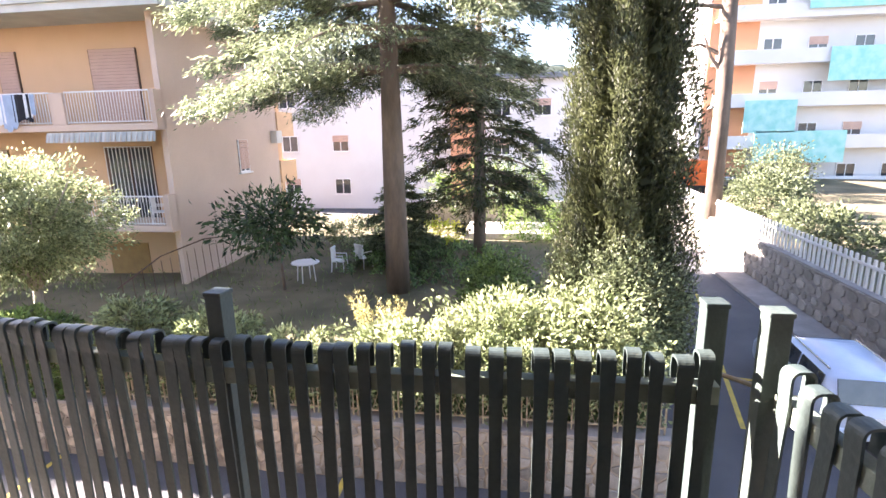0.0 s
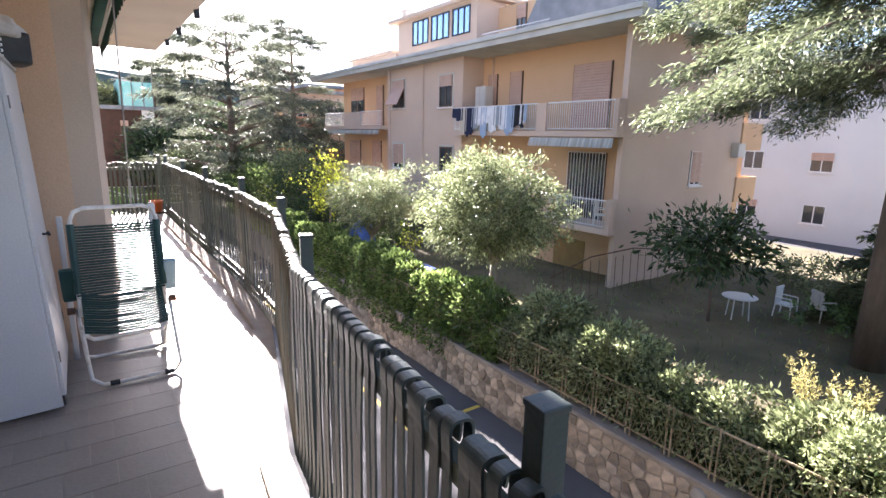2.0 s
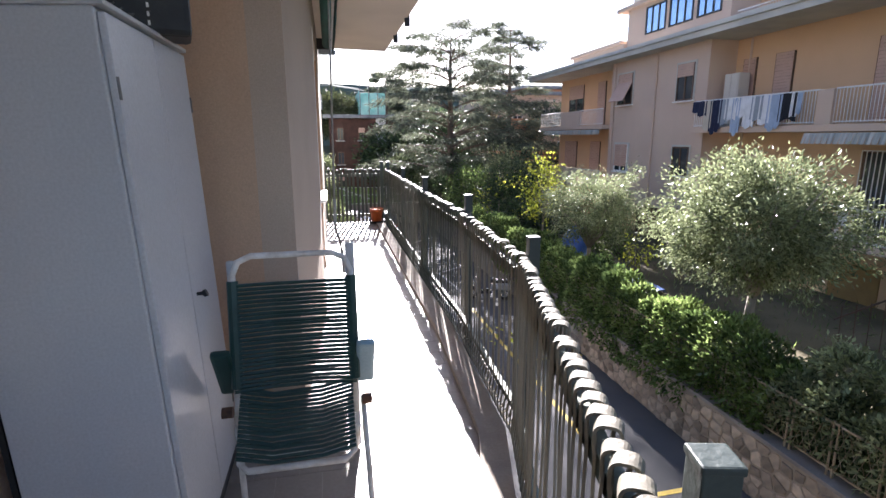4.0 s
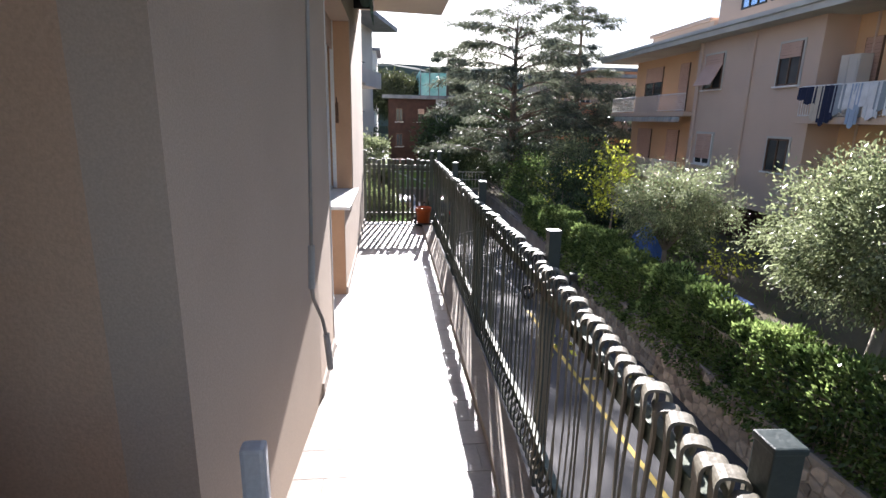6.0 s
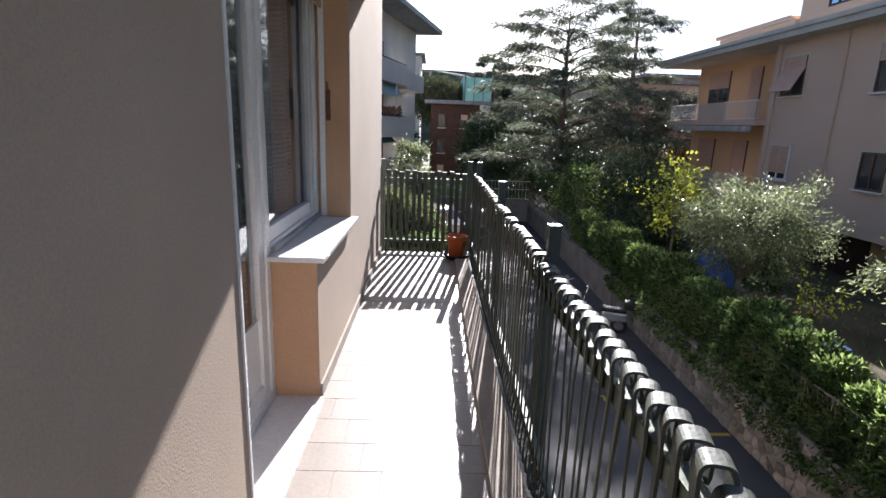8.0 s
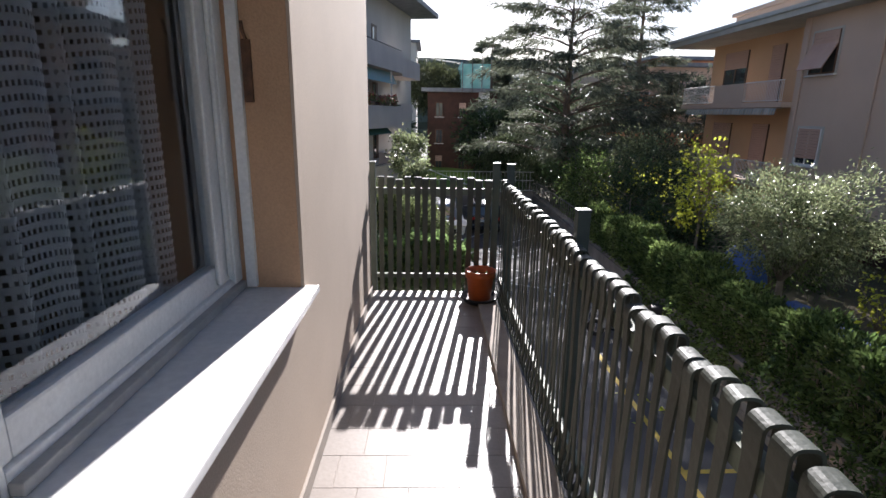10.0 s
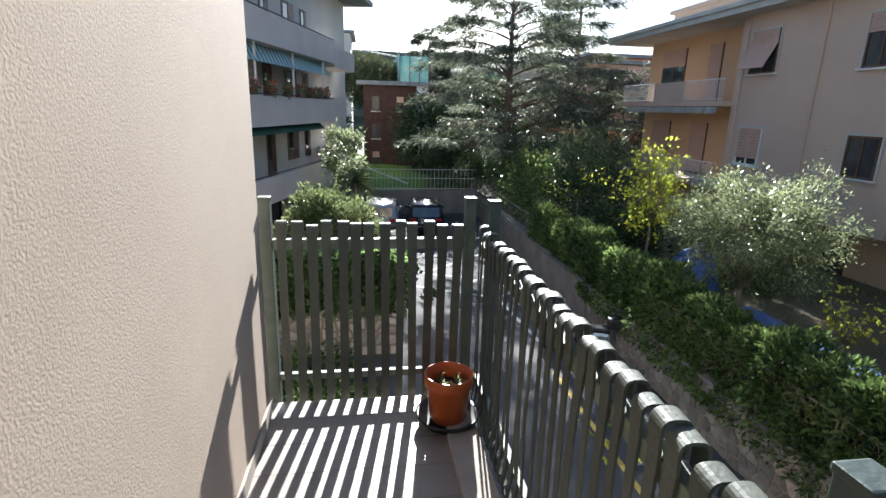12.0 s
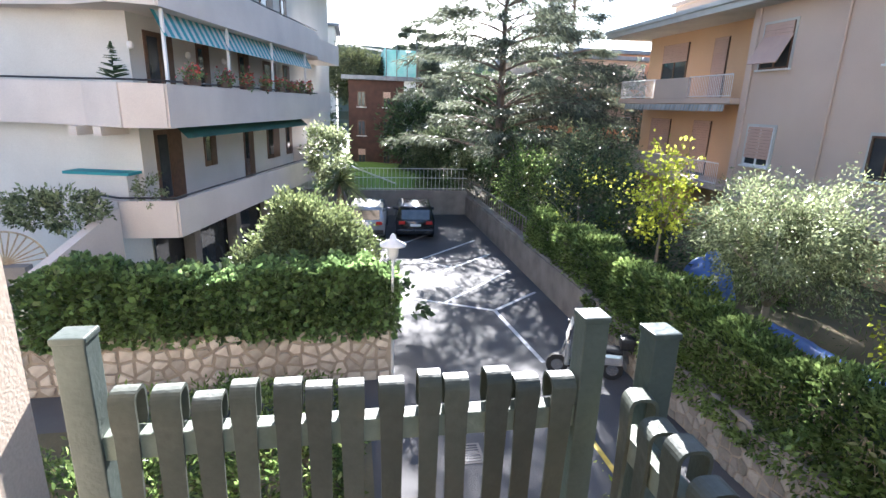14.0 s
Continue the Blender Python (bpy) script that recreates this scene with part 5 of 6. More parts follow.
def balcony(y0, y1, z, top, x0=16.95, solid=(), bars=(), step=0.11):
    """A slab with solid and barred parapets; z: underside, top: handrail."""
    b = part("balcony", boxes((x0, RXB, y0, y1, z, z + 0.22), bevel=0.01), R_WALL, ho)
    for a, c in solid:
        part("parapet", boxes((x0, x0 + 0.14, a, c, z + 0.22, top), bevel=0.01), R_WALL, b)
    for a, c in bars:
        n = int((c - a) / step)
        tagged(part("railing", tubes(*[([(x0 + 0.05, a + (c - a) * k / n, z + 0.25), (x0 + 0.05, a + (c - a) * k / n, top)], 0.011) for k in range(n + 1)], ([(x0 + 0.05, a, top), (x0 + 0.05, c, top)], 0.028), ([(x0 + 0.05, a, z + 0.3), (x0 + 0.05, c, z + 0.3)], 0.018), seg=5), WHITEPAINT, b, "white bar railing"), kind="stuff")
    return b


b = balcony(12.3, 22.2, 1.62, 2.92, solid=((12.3, 12.45), (15.75, 16.3)), bars=((12.5, 15.7), (16.3, 22.1)))
part("side_wall", boxes((16.95, 17.4, 12.28, 12.42, 1.62, 2.95)), R_WALL, b)
b = balcony(12.3, 17.0, -1.92, -0.66, solid=((12.3, 12.5),), bars=((12.5, 17.0),))
part("side_wall", boxes((16.95, 17.4, 12.28, 12.42, -1.92, -0.6)), R_WALL, b)
balcony(29.8, 38.9, 1.92, 3.05, solid=((32.7, 35.4),), bars=((29.9, 32.7), (35.4, 38.8)))
balcony(29.8, 38.9, -1.6, -0.48, bars=((29.9, 32.6),), solid=((32.6, 38.9),))
for zb, zt in ((1.2, 2.4), (-1.1, 0.0)):
    b = part("balcony", boxes((25.6, 27.4, 12.2, 14.5, zb, zb + 0.2)), R_RECESS, ho, "rear balcony")
    part("parapet", boxes((27.3, 27.4, 12.2, 14.5, zb + 0.2, zt)), R_RECESS, b)
    part("side_wall", boxes((25.6, 27.3, 12.2, 12.28, zb + 0.2, zt)), R_RECESS, b)
cpl = part("air_conditioner", boxes((24.9, 25.5, 11.95, 12.27, 0.9, 1.5), bevel=0.03), L_WALL, ho, "white air conditioner unit")
tr = part("railing", tubes(([(18.5, 17.4, 6.55), (18.5, 22.0, 6.55)], 0.025), seg=5), WHITEPAINT, ho, "terrace railing")
for k in range(34):
    part("baluster", tubes(([(18.5, 17.5 + k * 0.13, 5.75), (18.5, 17.5 + k * 0.13, 6.55)], 0.011), seg=5), WHITEPAINT, tr)
part("air_conditioner", boxes((18.3, 18.7, 20.9, 21.7, 5.75, 6.35), bevel=0.04), L_WALL, ho)
cab = thing("cabinet", "white cabinet on the upper balcony", "cabinet")
part("body", boxes((18.0, 18.5, 20.95, 21.75, 1.84, 4.0), bevel=0.01), L_WALL, cab)
part("door", boxes((17.975, 18.0, 21.0, 21.34, 1.9, 3.95), (17.975, 18.0, 21.38, 21.7, 1.9, 3.95)), L_WALL, cab)
part("awning", quick("awning", np.array([v for i in range(42) for v in ((16.9, 12.35 + i * 0.1, 1.58), (16.9, 12.45 + i * 0.1, 1.58), (16.82 - 0.03 * (i % 2), 12.45 + i * 0.1, 1.24), (16.82 - 0.03 * (i % 2), 12.35 + i * 0.1, 1.24))]), 4), STRIPED, ho, "striped grey valance")["kind"] = "stuff"
part("awning", quick("awning", np.array([v for i in range(80) for v in ((16.9, 30.0 + i * 0.1, 1.88), (16.9, 30.1 + i * 0.1, 1.88), (16.85 - 0.03 * (i % 2), 30.1 + i * 0.1, 1.6), (16.85 - 0.03 * (i % 2), 30.0 + i * 0.1, 1.6))]), 4), STRIPED, ho, "striped grey valance")["kind"] = "stuff"
# washing on the upper balcony
wash = thing("washing_line", "line of dark and pale washing on the balcony rail", "laundry")
y = 22.1
rw = random.Random(12)
for c, wd, hg in ((0, 0.55, 0.45), (0, 0.6, 0.6), (4, 0.55, 1.15), (0, 0.45, 1.3), (0, 0.4, 1.2), (5, 0.5, 0.95), (1, 0.6, 0.8), (2, 0.45, 1.35), (1, 0.5, 0.7), (1, 0.55, 1.1), (5, 0.6, 0.85), (1, 0.6, 1.0), (2, 0.5, 1.2), (2, 0.3, 1.1), (3, 0.75, 0.9), (1, 0.3, 0.8), (2, 0.25, 0.7)):
    vs = []
    for i in range(6):
        ya, yb = y - wd * i / 6, y - wd * (i + 1) / 6
        xa, xb = 16.88 + 0.03 * math.sin(i * 2.1), 16.88 + 0.03 * math.sin((i + 1) * 2.1)
        h1, h2 = hg * (1 + 0.06 * math.sin(i * 1.3 + wd * 9)), hg * (1 + 0.06 * math.sin((i + 1) * 1.3 + wd * 9))
        vs += [(xa, ya, 2.9), (xb, yb, 2.9), (xb - 0.03, yb, 2.9 - h2), (xa - 0.03, ya, 2.9 - h1)]
    part("garment", quick("garment", np.array(vs), 4), CLOTHS[c], wash, ("navy garment", "white garment", "pale blue garment", "black garment", "beige trousers", "grey blue garment")[c])
    y -= wd * 0.62
part("line", tubes(([(16.88, 22.2, 2.9), (16.88, 16.0, 2.9)], 0.008), seg=5), WHITEPAINT, wash)


def plastic_chair(x, y, z, turn):
    c = thing("garden_chair", "white plastic garden chair", "chair", "white garden chairs", (x, y, z), turn)
    part("seat", boxes((-0.25, 0.25, -0.25, 0.25, 0.40, 0.44), bevel=0.015), WHITEPAINT, c)
    bk = part("backrest", boxes((-0.25, 0.25, 0.215, 0.265, 0.88, 0.98), bevel=0.015), WHITEPAINT, c)
    for k in range(5):
        part("slat", boxes((-0.22 + k * 0.095, -0.16 + k * 0.095, 0.22, 0.26, 0.44, 0.89), bevel=0.01), WHITEPAINT, bk)
    for sx in (-1, 1):
        part("armrest", boxes((sx * 0.25 - 0.03, sx * 0.25 + 0.03, -0.22, 0.25, 0.64, 0.67), bevel=0.01), WHITEPAINT, c)
        for sy in (-1, 1):
            part("leg", tubes(([(sx * 0.24, sy * 0.22, 0.65 if sy < 0 else 0.42), (sx * 0.26, sy * 0.25, 0.0)], 0.02), seg=6), WHITEPAINT, c)
    return c


plastic_chair(17.7, 15.2, -1.7, 70), plastic_chair(17.6, 13.1, -1.7, 20)
plastic_chair(19.6, 7.2, -3.95, 0), plastic_chair(20.2, 6.4, -3.95, 60), plastic_chair(17.9, 36.5, 2.14, 40)
gt = thing("garden_table", "round white garden table on the grass", "table", at=(18.2, 8.0, -3.98))
part("tabletop", lathe(bmesh.new(), [(0.001, 0.70), (0.5, 0.70), (0.52, 0.72), (0.5, 0.74), (0.001, 0.74)], 24), WHITEPAINT, gt)
for k in range(4):
    part("leg", tubes(([(0.3 * math.cos(k * 1.57), 0.3 * math.sin(k * 1.57), 0.70), (0.36 * math.cos(k * 1.57), 0.36 * math.sin(k * 1.57), 0.0)], 0.02), seg=6), WHITEPAINT, gt)
stair = thing("garden_railing", "dark iron handrail beside the garden steps", "railing")
part("handrail", tubes(([(13.8, 12.0, -3.0), (15.8, 12.0, -2.5), (17.6, 11.6, -2.3), (20.0, 11.6, -2.6)], 0.025)), BRWOOD, stair)
for i in range(14):
    xx = 13.8 + i * 0.45
    part("baluster", tubes(([(xx, 11.8, -4.0), (xx, 11.85, -2.6)], 0.012), seg=5), BRWOOD, stair)
tarp = thing("tarpaulin", "blue tarpaulin over stored things under the olive tree", "tarpaulin")
tb = bmesh.new()
bmesh.ops.create_icosphere(tb, subdivisions=4, radius=1)
for v in tb.verts:
    k = 1 + 0.25 * noise.noise(v.co * 2)
    v.co = Vector((12.7 + v.co.x * 0.6 * k, 23.9 + v.co.y * 0.9 * k, -3.95 + max(v.co.z, 0) * 1.4 * k))
part("sheet", tb, BLUETARP, tarp, smooth=True)
strip = thing("tarpaulin", "long blue tarpaulin strip lying on the garden soil", "tarpaulin")
tb = bmesh.new()
rows = [[tb.verts.new((12.62 + 0.09 * c + 0.05 * math.sin(i * 0.5), 17.5 + i * 0.2, -3.78 + 0.035 * noise.noise((c * 0.7, i * 0.6, 3.0)) - 0.16 * (c in (0, 5)))) for c in range(6)] for i in range(21)]
for a, b in zip(rows, rows[1:]):
    for c in range(5):
        tb.faces.new((a[c], a[c + 1], b[c + 1], b[c]))
part("sheet", tb, BLUETARP, strip, smooth=True)

# ---- white house with long balconies ----
LO = Vector((-2.96, 26.3, 0))
LU = Vector((0.225, 0.974, 0)).normalized()
LV = Vector((-LU.y, LU.x, 0))


def lp(u, v):
    q = LO + LU * u + LV * v
    return (q.x, q.y)


lh = thing("apartment_building", "white apartment house with long grey white balconies", "building")
part("wall", prism(bmesh.new(), [lp(0.9, 1.45), lp(22.0, 1.45), lp(22.0, 14), lp(0.9, 14)], GROUND, 8.2), L_WALL, lh)
part("roof", prism(bmesh.new(), [lp(-0.6, -0.4), lp(23, -0.4), lp(23, 15), lp(-0.6, 15)], 8.2, 8.5), SLATE, lh)


def inset(poly, d):
    c = sum((Vector(p) for p in poly), Vector((0, 0))) / len(poly)
    return [tuple(Vector(p) + (c - Vector(p)).normalized() * d) for p in poly]


def lbalcony(z0, z1, far, near):
    outer = [lp(far, 0.0), lp(0, 0)] + near
    b = part("balcony", prism(bmesh.new(), outer + [lp(2.5, 9.0), lp(far, 1.5)], z0, z0 + 0.2), L_BALC, lh)
    for p, q in zip(outer, outer[1:]):
        d = Vector((q[0] - p[0], q[1] - p[1]))
        n = Vector((-d.y, d.x)).normalized() * 0.07
        part("parapet", prism(bmesh.new(), [(p[0] + n.x, p[1] + n.y), (q[0] + n.x, q[1] + n.y), (q[0] - n.x, q[1] - n.y), (p[0] - n.x, p[1] - n.y)], z0, z1), L_BALC, b)
        part("handrail", tubes(([(p[0], p[1], z1 + 0.08), (q[0], q[1], z1 + 0.08)], 0.03), seg=6), BLACK, b, "dark iron handrail")
    return outer


near2 = [lp(-0.4, 1.0), lp(0.15, 2.4), lp(0.6, 7.0)]
near1 = [lp(-0.35, 1.45), lp(0.3, 3.0)]
o2 = lbalcony(0.62, 1.80, 14.2, near2)
lbalcony(-2.5, -1.42, 13.5, near1)
lbalcony(3.75, 4.95, 14.5, near2)
part("slab", prism(bmesh.new(), [lp(14.4, 0.3), lp(18.0, 0.3), lp(18, 1.5), lp(14.4, 1.5)], 0.9, 2.0), L_BALC, lh, "rear balcony")
part("slab", prism(bmesh.new(), [lp(14.6, 0.0), lp(19.0, 0.0), lp(19, 1.5), lp(14.6, 1.5)], 3.6, 4.7), L_BALC, lh, "rear balcony")
part("slab", prism(bmesh.new(), [lp(14.2, 0.1), lp(19.0, 0.1), lp(19, 1.5), lp(14.2, 1.5)], -1.9, -1.0), L_BALC, lh, "rear balcony")


def lbox(u0, u1, v0, v1, z0, z1):
    return prism(bmesh.new(), [lp(u0, v0), lp(u1, v0), lp(u1, v1), lp(u0, v1)], z0, z1)


for z0 in (-1.9, 1.0, 4.2):
    for u0, wd, top, sz in ((1.6, 1.5, 2.35, 0.0), (4.6, 0.9, 2.3, 0.9 if z0 < 0 else 0.0), (8.0, 1.0, 2.3, 0.0), (10.6, 1.6, 2.2, 0.6), (13.2, 0.9, 2.2, 0.6)):
        wpart = part("window", lbox(u0, u0 + wd, 1.41, 1.45, z0 + sz, z0 + top), BRWOOD, lh, "brown shuttered window")
        part("frame", lbox(u0 + wd * 0.47, u0 + wd * 0.53, 1.385, 1.41, z0 + sz, z0 + top), BRWOOD, wpart)
        part("pane", lbox(u0 + wd * 0.08, u0 + wd * 0.42, 1.395, 1.41, z0 + sz + 0.2, z0 + top - 0.15), DARKPANE, wpart)
for u0, z in ((0.9, 3.2), (4.0, 3.2), (6.6, 3.2)):
    part("wall_lamp", lathe(bmesh.new(), [(0.001, 0.12), (0.08, 0.08), (0.1, 0), (0.08, -0.08), (0.001, -0.12)], 10, (*lp(u0, 1.40), z - 0.35)), MARBLE, lh, "oval wall lamp")
for u0, u1, z, m, wide in ((0.3, 13.5, 3.73, AWN_T, 0.75), (1.0, 12.5, 0.60, AWN_G, 0.35)):
    n = int((u1 - u0) / 0.19)
    for k in range(2):
        vs = []
        for i in range(k, n, 2):
            a, b = u0 + (u1 - u0) * i / n, u0 + (u1 - u0) * (i + 1) / n
            vs += [(*lp(a, 0.35), z), (*lp(b, 0.35), z), (*lp(b, 0.02), z - wide * 0.9), (*lp(a, 0.02), z - wide * 0.9)]
        part("awning", quick("awning", np.array(vs), 4), AWN_W if k and m is AWN_T else m, lh, "striped awning cloth")["kind"] = "stuff"
for u in (0.35, 4.2, 8.2, 12.6):
    part("pillar", lbox(u, u + 0.08, 0.06, 0.14, 1.8, 3.75), MARBLE, lh, "thin white awning post")
for u, v in ((2.4, 0.9), (5.6, 0.9), (9.0, 0.9), (12.5, 0.9), (1.2, 3.4)):
    part("pillar", lbox(u, u + 0.4, v, v + 0.4, GROUND, -2.5), CONCRETE, lh, "garage pillar")
part("garage", lbox(0.95, 14, 1.38, 1.44, GROUND, -2.5), DARKPANE, lh, "dark garage front")
part("air_conditioner", prism(bmesh.new(), [lp(0.75, 6.2), lp(0.75, 7.1), lp(0.9, 7.1), lp(0.9, 6.2)], -0.2, 0.5), L_BALC, lh)
chest = part("balcony_chest", lbox(0.3, 0.88, 1.6, 3.4, -2.3, -0.8), L_WALL, lh, "white storage chest on the lower balcony")
part("lid", lbox(0.24, 0.89, 1.5, 3.5, -0.8, -0.72), AWN_T, chest, "faded turquoise lid")
for v0 in (1.75, 2.45):
    part("corbel", prism(bmesh.new(), [lp(-0.3, v0), lp(-0.3, v0 + 0.22), lp(0.92, v0 + 0.22), lp(0.92, v0)], 0.36, 0.615), L_BALC, lh, "plaster bracket under the balcony")
part("downpipe", tubes(([(*lp(0.8, 7.4), -2.4), (*lp(0.8, 7.4), 0.6)], 0.05)), BLACK, lh, "dark downpipe")
for i, u in enumerate((1.5, 3.6, 5.4, 7.2, 8.8, 10.2, 11.4, 12.8)):
    fb = thing("flower_box", "balcony flower box with red and pink geraniums", "flower box", "flower boxes")
    x, yy = lp(u, 0.0)
    part("box", box(bmesh.new(), -0.35, 0.35, -0.1, 0.1, 1.82, 2.0, 0.02, Matrix.Translation((x, yy, 0)) @ Matrix.Rotation(math.atan2(LU.y, LU.x), 4, "Z")), BRWOOD, fb)
    p, d, c = clumpy((x, yy, 2.12), (0.22, 0.5, 0.24), 26, 9, 0.06, 0.3)
    part("foliage", leaves("foliage", p, 0.09, 0.06, d), L_IVY, fb)
    part("blossom", leaves("blossom", p[::3] + np.array([0.02, -0.05, 0.06]), 0.09, 0.08, d[::3]), FLOWERS, fb)
fir = thing("potted_fir", "small fir in a pot on the white balcony", "plant")
x, yy = lp(-0.1, 1.3)
for i in range(80):
    a, h = rd.uniform(0, 6.28), rd.uniform(0, 1)
    r = 0.38 * (1 - h) + 0.04
    part("twig", tubes(([(x, yy, 1.9 + h * 0.95), (x + math.cos(a) * r, yy + math.sin(a) * r, 1.88 + h * 0.9 + r * 0.3)], [0.02, 0.008]), seg=5), L_DARK, fir)
lowpl = plant("balcony_plants", "tangle of potted plants on the lower terrace", "plants", *mound((-5.6, 25.0, -1.45), (1.3, 0.55, 0.5), 2600), 0.14, 0.06, L_OLIVE)
plant("balcony_plants", "potted plants along the lower parapet", "plants", *mound((-3.7, 26.5, -1.15), (0.4, 0.35, 0.38), 500), 0.11, 0.04, L_OLIVE)
# ramp wall and iron sunburst gate
ramp = bmesh.new()
prism(ramp, [(-4.25, 25.7), (-5.05, 22.5), (-5.3, 22.5), (-4.5, 25.7)], GROUND, -1.5)
for v in ramp.verts:
    if v.co.z > -2 and v.co.y < 24:
        v.co.z = -2.6
structure("wall_ramp", ramp, L_BALC, "grey white sloping wall of the ramp", "wall")
gate = thing("iron_gate", "cream iron gate with a sunburst fan", "gate")
for k in range(15):
    a = radians(5 + k * 12)
    part("ray", tubes(([(-5.8, 23.3, -2.35), (-5.8 + 0.75 * math.cos(a), 23.3 + 0.25 * math.cos(a), -2.35 + 0.75 * math.sin(a))], 0.018), seg=5), FENCEPAINT, gate)
part("rim", tubes(([(-5.8 + 0.77 * math.cos(radians(a)), 23.3 + 0.25 * math.cos(radians(a)), -2.35 + 0.77 * math.sin(radians(a))) for a in range(0, 185, 12)], 0.022), seg=6), FENCEPAINT, gate)
for k in range(7):
    part("bar", tubes(([(-6.9 - k * 0.16, 23.2, -2.4), (-6.9 - k * 0.16, 23.2, -1.5)], 0.022), seg=5), FENCEPAINT, gate)
part("gate_base", boxes((-8.2, -5.3, 23.1, 23.4, GROUND, -2.37)), CONCRETE, gate)

# ---- lamp, cars, scooter ----
lamp = thing("garden_lamp", "white garden lamp with a conical hat on a pole", "lamp", at=(2.95, 22.0, GROUND))
part("pole", tubes(([(0, 0, 0), (0, 0, 3.0)], 0.035)), WHITEPAINT, lamp)
part("shade", lathe(bmesh.new(), [(0.001, 3.60), (0.05, 3.56), (0.08, 3.46), (0.30, 3.34), (0.30, 3.30), (0.16, 3.32)], 20), WHITEPAINT, lamp, "white conical hat", True)
part("lantern", lathe(bmesh.new(), [(0.15, 3.32), (0.12, 3.05), (0.06, 2.98), (0.001, 2.98)], 16), MARBLE, lamp, "milky lantern glass", True)


def car(label, at, turn, paint, L=4.5, W=1.85, H=1.68, suv=True):
    """A car that looks along +y: shaped shell, glass, wheels, lights."""
    c = thing("car", label, "car", "parked cars", at, turn)
    half, h = L / 2, H
    side = [(-half, 0.45), (-half + 0.02, 0.85), (-half + 0.1, 1.0), (-half + 0.3, h * 0.93), (-half + 0.55, h * 0.985), (0.1, h), (0.55, h * 0.95), (1.05, 1.12), (half - 0.25, 0.95), (half - 0.02, 0.75), (half, 0.4), (half - 0.15, 0.25), (-half + 0.1, 0.25)]
    bm = bmesh.new()
    rings = []
    for s, k in ((-1, 0.86), (-1, 1.0), (1, 1.0), (1, 0.86)):
        ring = []
        for yy, z in side:
            inw = 0.16 * max(0, (z - 0.95) / (h - 0.95)) if z > 0.95 else 0.0
            wx = W / 2 - inw - (0.05 if k < 1 else 0)
            zz = z if k == 1 else 0.62 + (z - 0.62) * 0.99
            ring.append(bm.verts.new((s * (wx if k == 1 else wx), yy * (1.0 if k == 1 else 0.975), zz)))
        rings.append(ring)
    n = len(side)
    for i in range(n):
        bm.faces.new((rings[1][i], rings[1][(i + 1) % n], rings[2][(i + 1) % n], rings[2][i]))
    bm.faces.new(rings[1][::-1]), bm.faces.new(rings[2])
    for r in (rings[0], rings[3]):
        for v in r:
            bm.verts.remove(v)
    bmesh.ops.recalc_face_normals(bm, faces=bm.faces[:])
    bmesh.ops.bevel(bm, geom=bm.edges[:], offset=0.045, segments=2, affect="EDGES")
    body = part("body", bm, paint, c, smooth=True)
    part("rear_window", box(bmesh.new(), -W / 2 + 0.24, W / 2 - 0.24, -0.012, 0.012, -0.24, 0.24, 0.01, Matrix.Translation((0, -half + 0.175, 1.27)) @ Matrix.Rotation(radians(-18), 4, "X")), DARKPANE, c)
    part("windscreen", box(bmesh.new(), -W / 2 + 0.22, W / 2 - 0.22, -0.012, 0.012, -0.30, 0.30, 0.01, Matrix.Translation((0, 0.83, h * 0.82)) @ Matrix.Rotation(radians(52), 4, "X")), DARKPANE, c)
    for s in (-1, 1):
        for y0, y1 in ((-half + 0.45, -0.55), (-0.45, 0.45)):
            part("side_window", box(bmesh.new(), -0.012, 0.012, y0, y1, -0.2, 0.2, 0.008, Matrix.Translation((s * (W / 2 - 0.075), 0, 1.28)) @ Matrix.Rotation(radians(-s * 12), 4, "Y")), DARKPANE, c)
        part("tail_light", box(bmesh.new(), s * (W / 2 - 0.26) - 0.15, s * (W / 2 - 0.26) + 0.15, -half - 0.015, -half + 0.06, 0.82, 0.98, 0.02), TAILRED, c, "red tail light")
        part("headlight", box(bmesh.new(), s * (W / 2 - 0.3) - 0.18, s * (W / 2 - 0.3) + 0.18, half - 0.2, half - 0.03, 0.72, 0.86, 0.03), CHROME, c)
        part("mirror", box(bmesh.new(), s * (W / 2 + 0.09) - 0.1, s * (W / 2 + 0.09) + 0.1, 0.55, 0.68, 1.0, 1.14, 0.03), paint, c)
        part("roof_rail", tubes(([(s * 0.62, -half + 0.6, h + 0.03), (s * 0.62, 0.3, h + 0.03)], 0.02)), CHROME, c)
        for yy in (-half + 0.85, half - 0.85):
            w = part("wheel", tubes(([(s * (W / 2 - 0.23), yy, 0.34), (s * (W / 2 + 0.012), yy, 0.34)], 0.34), seg=24), RUBBER, c)
            part("rim", tubes(([(s * (W / 2), yy, 0.34), (s * (W / 2 + 0.02), yy, 0.34)], 0.22), seg=16), CHROME, w)
    part("number_plate", boxes((-0.26, 0.26, -half - 0.02, -half + 0.03, 0.72, 0.83), bevel=0.004), WHITEPAINT, c)
    part("bumper", boxes((-W / 2 + 0.05, W / 2 - 0.05, -half - 0.05, -half + 0.1, 0.36, 0.58), bevel=0.04), paint if paint is not CARSILVER else BLACK, c)
    return c


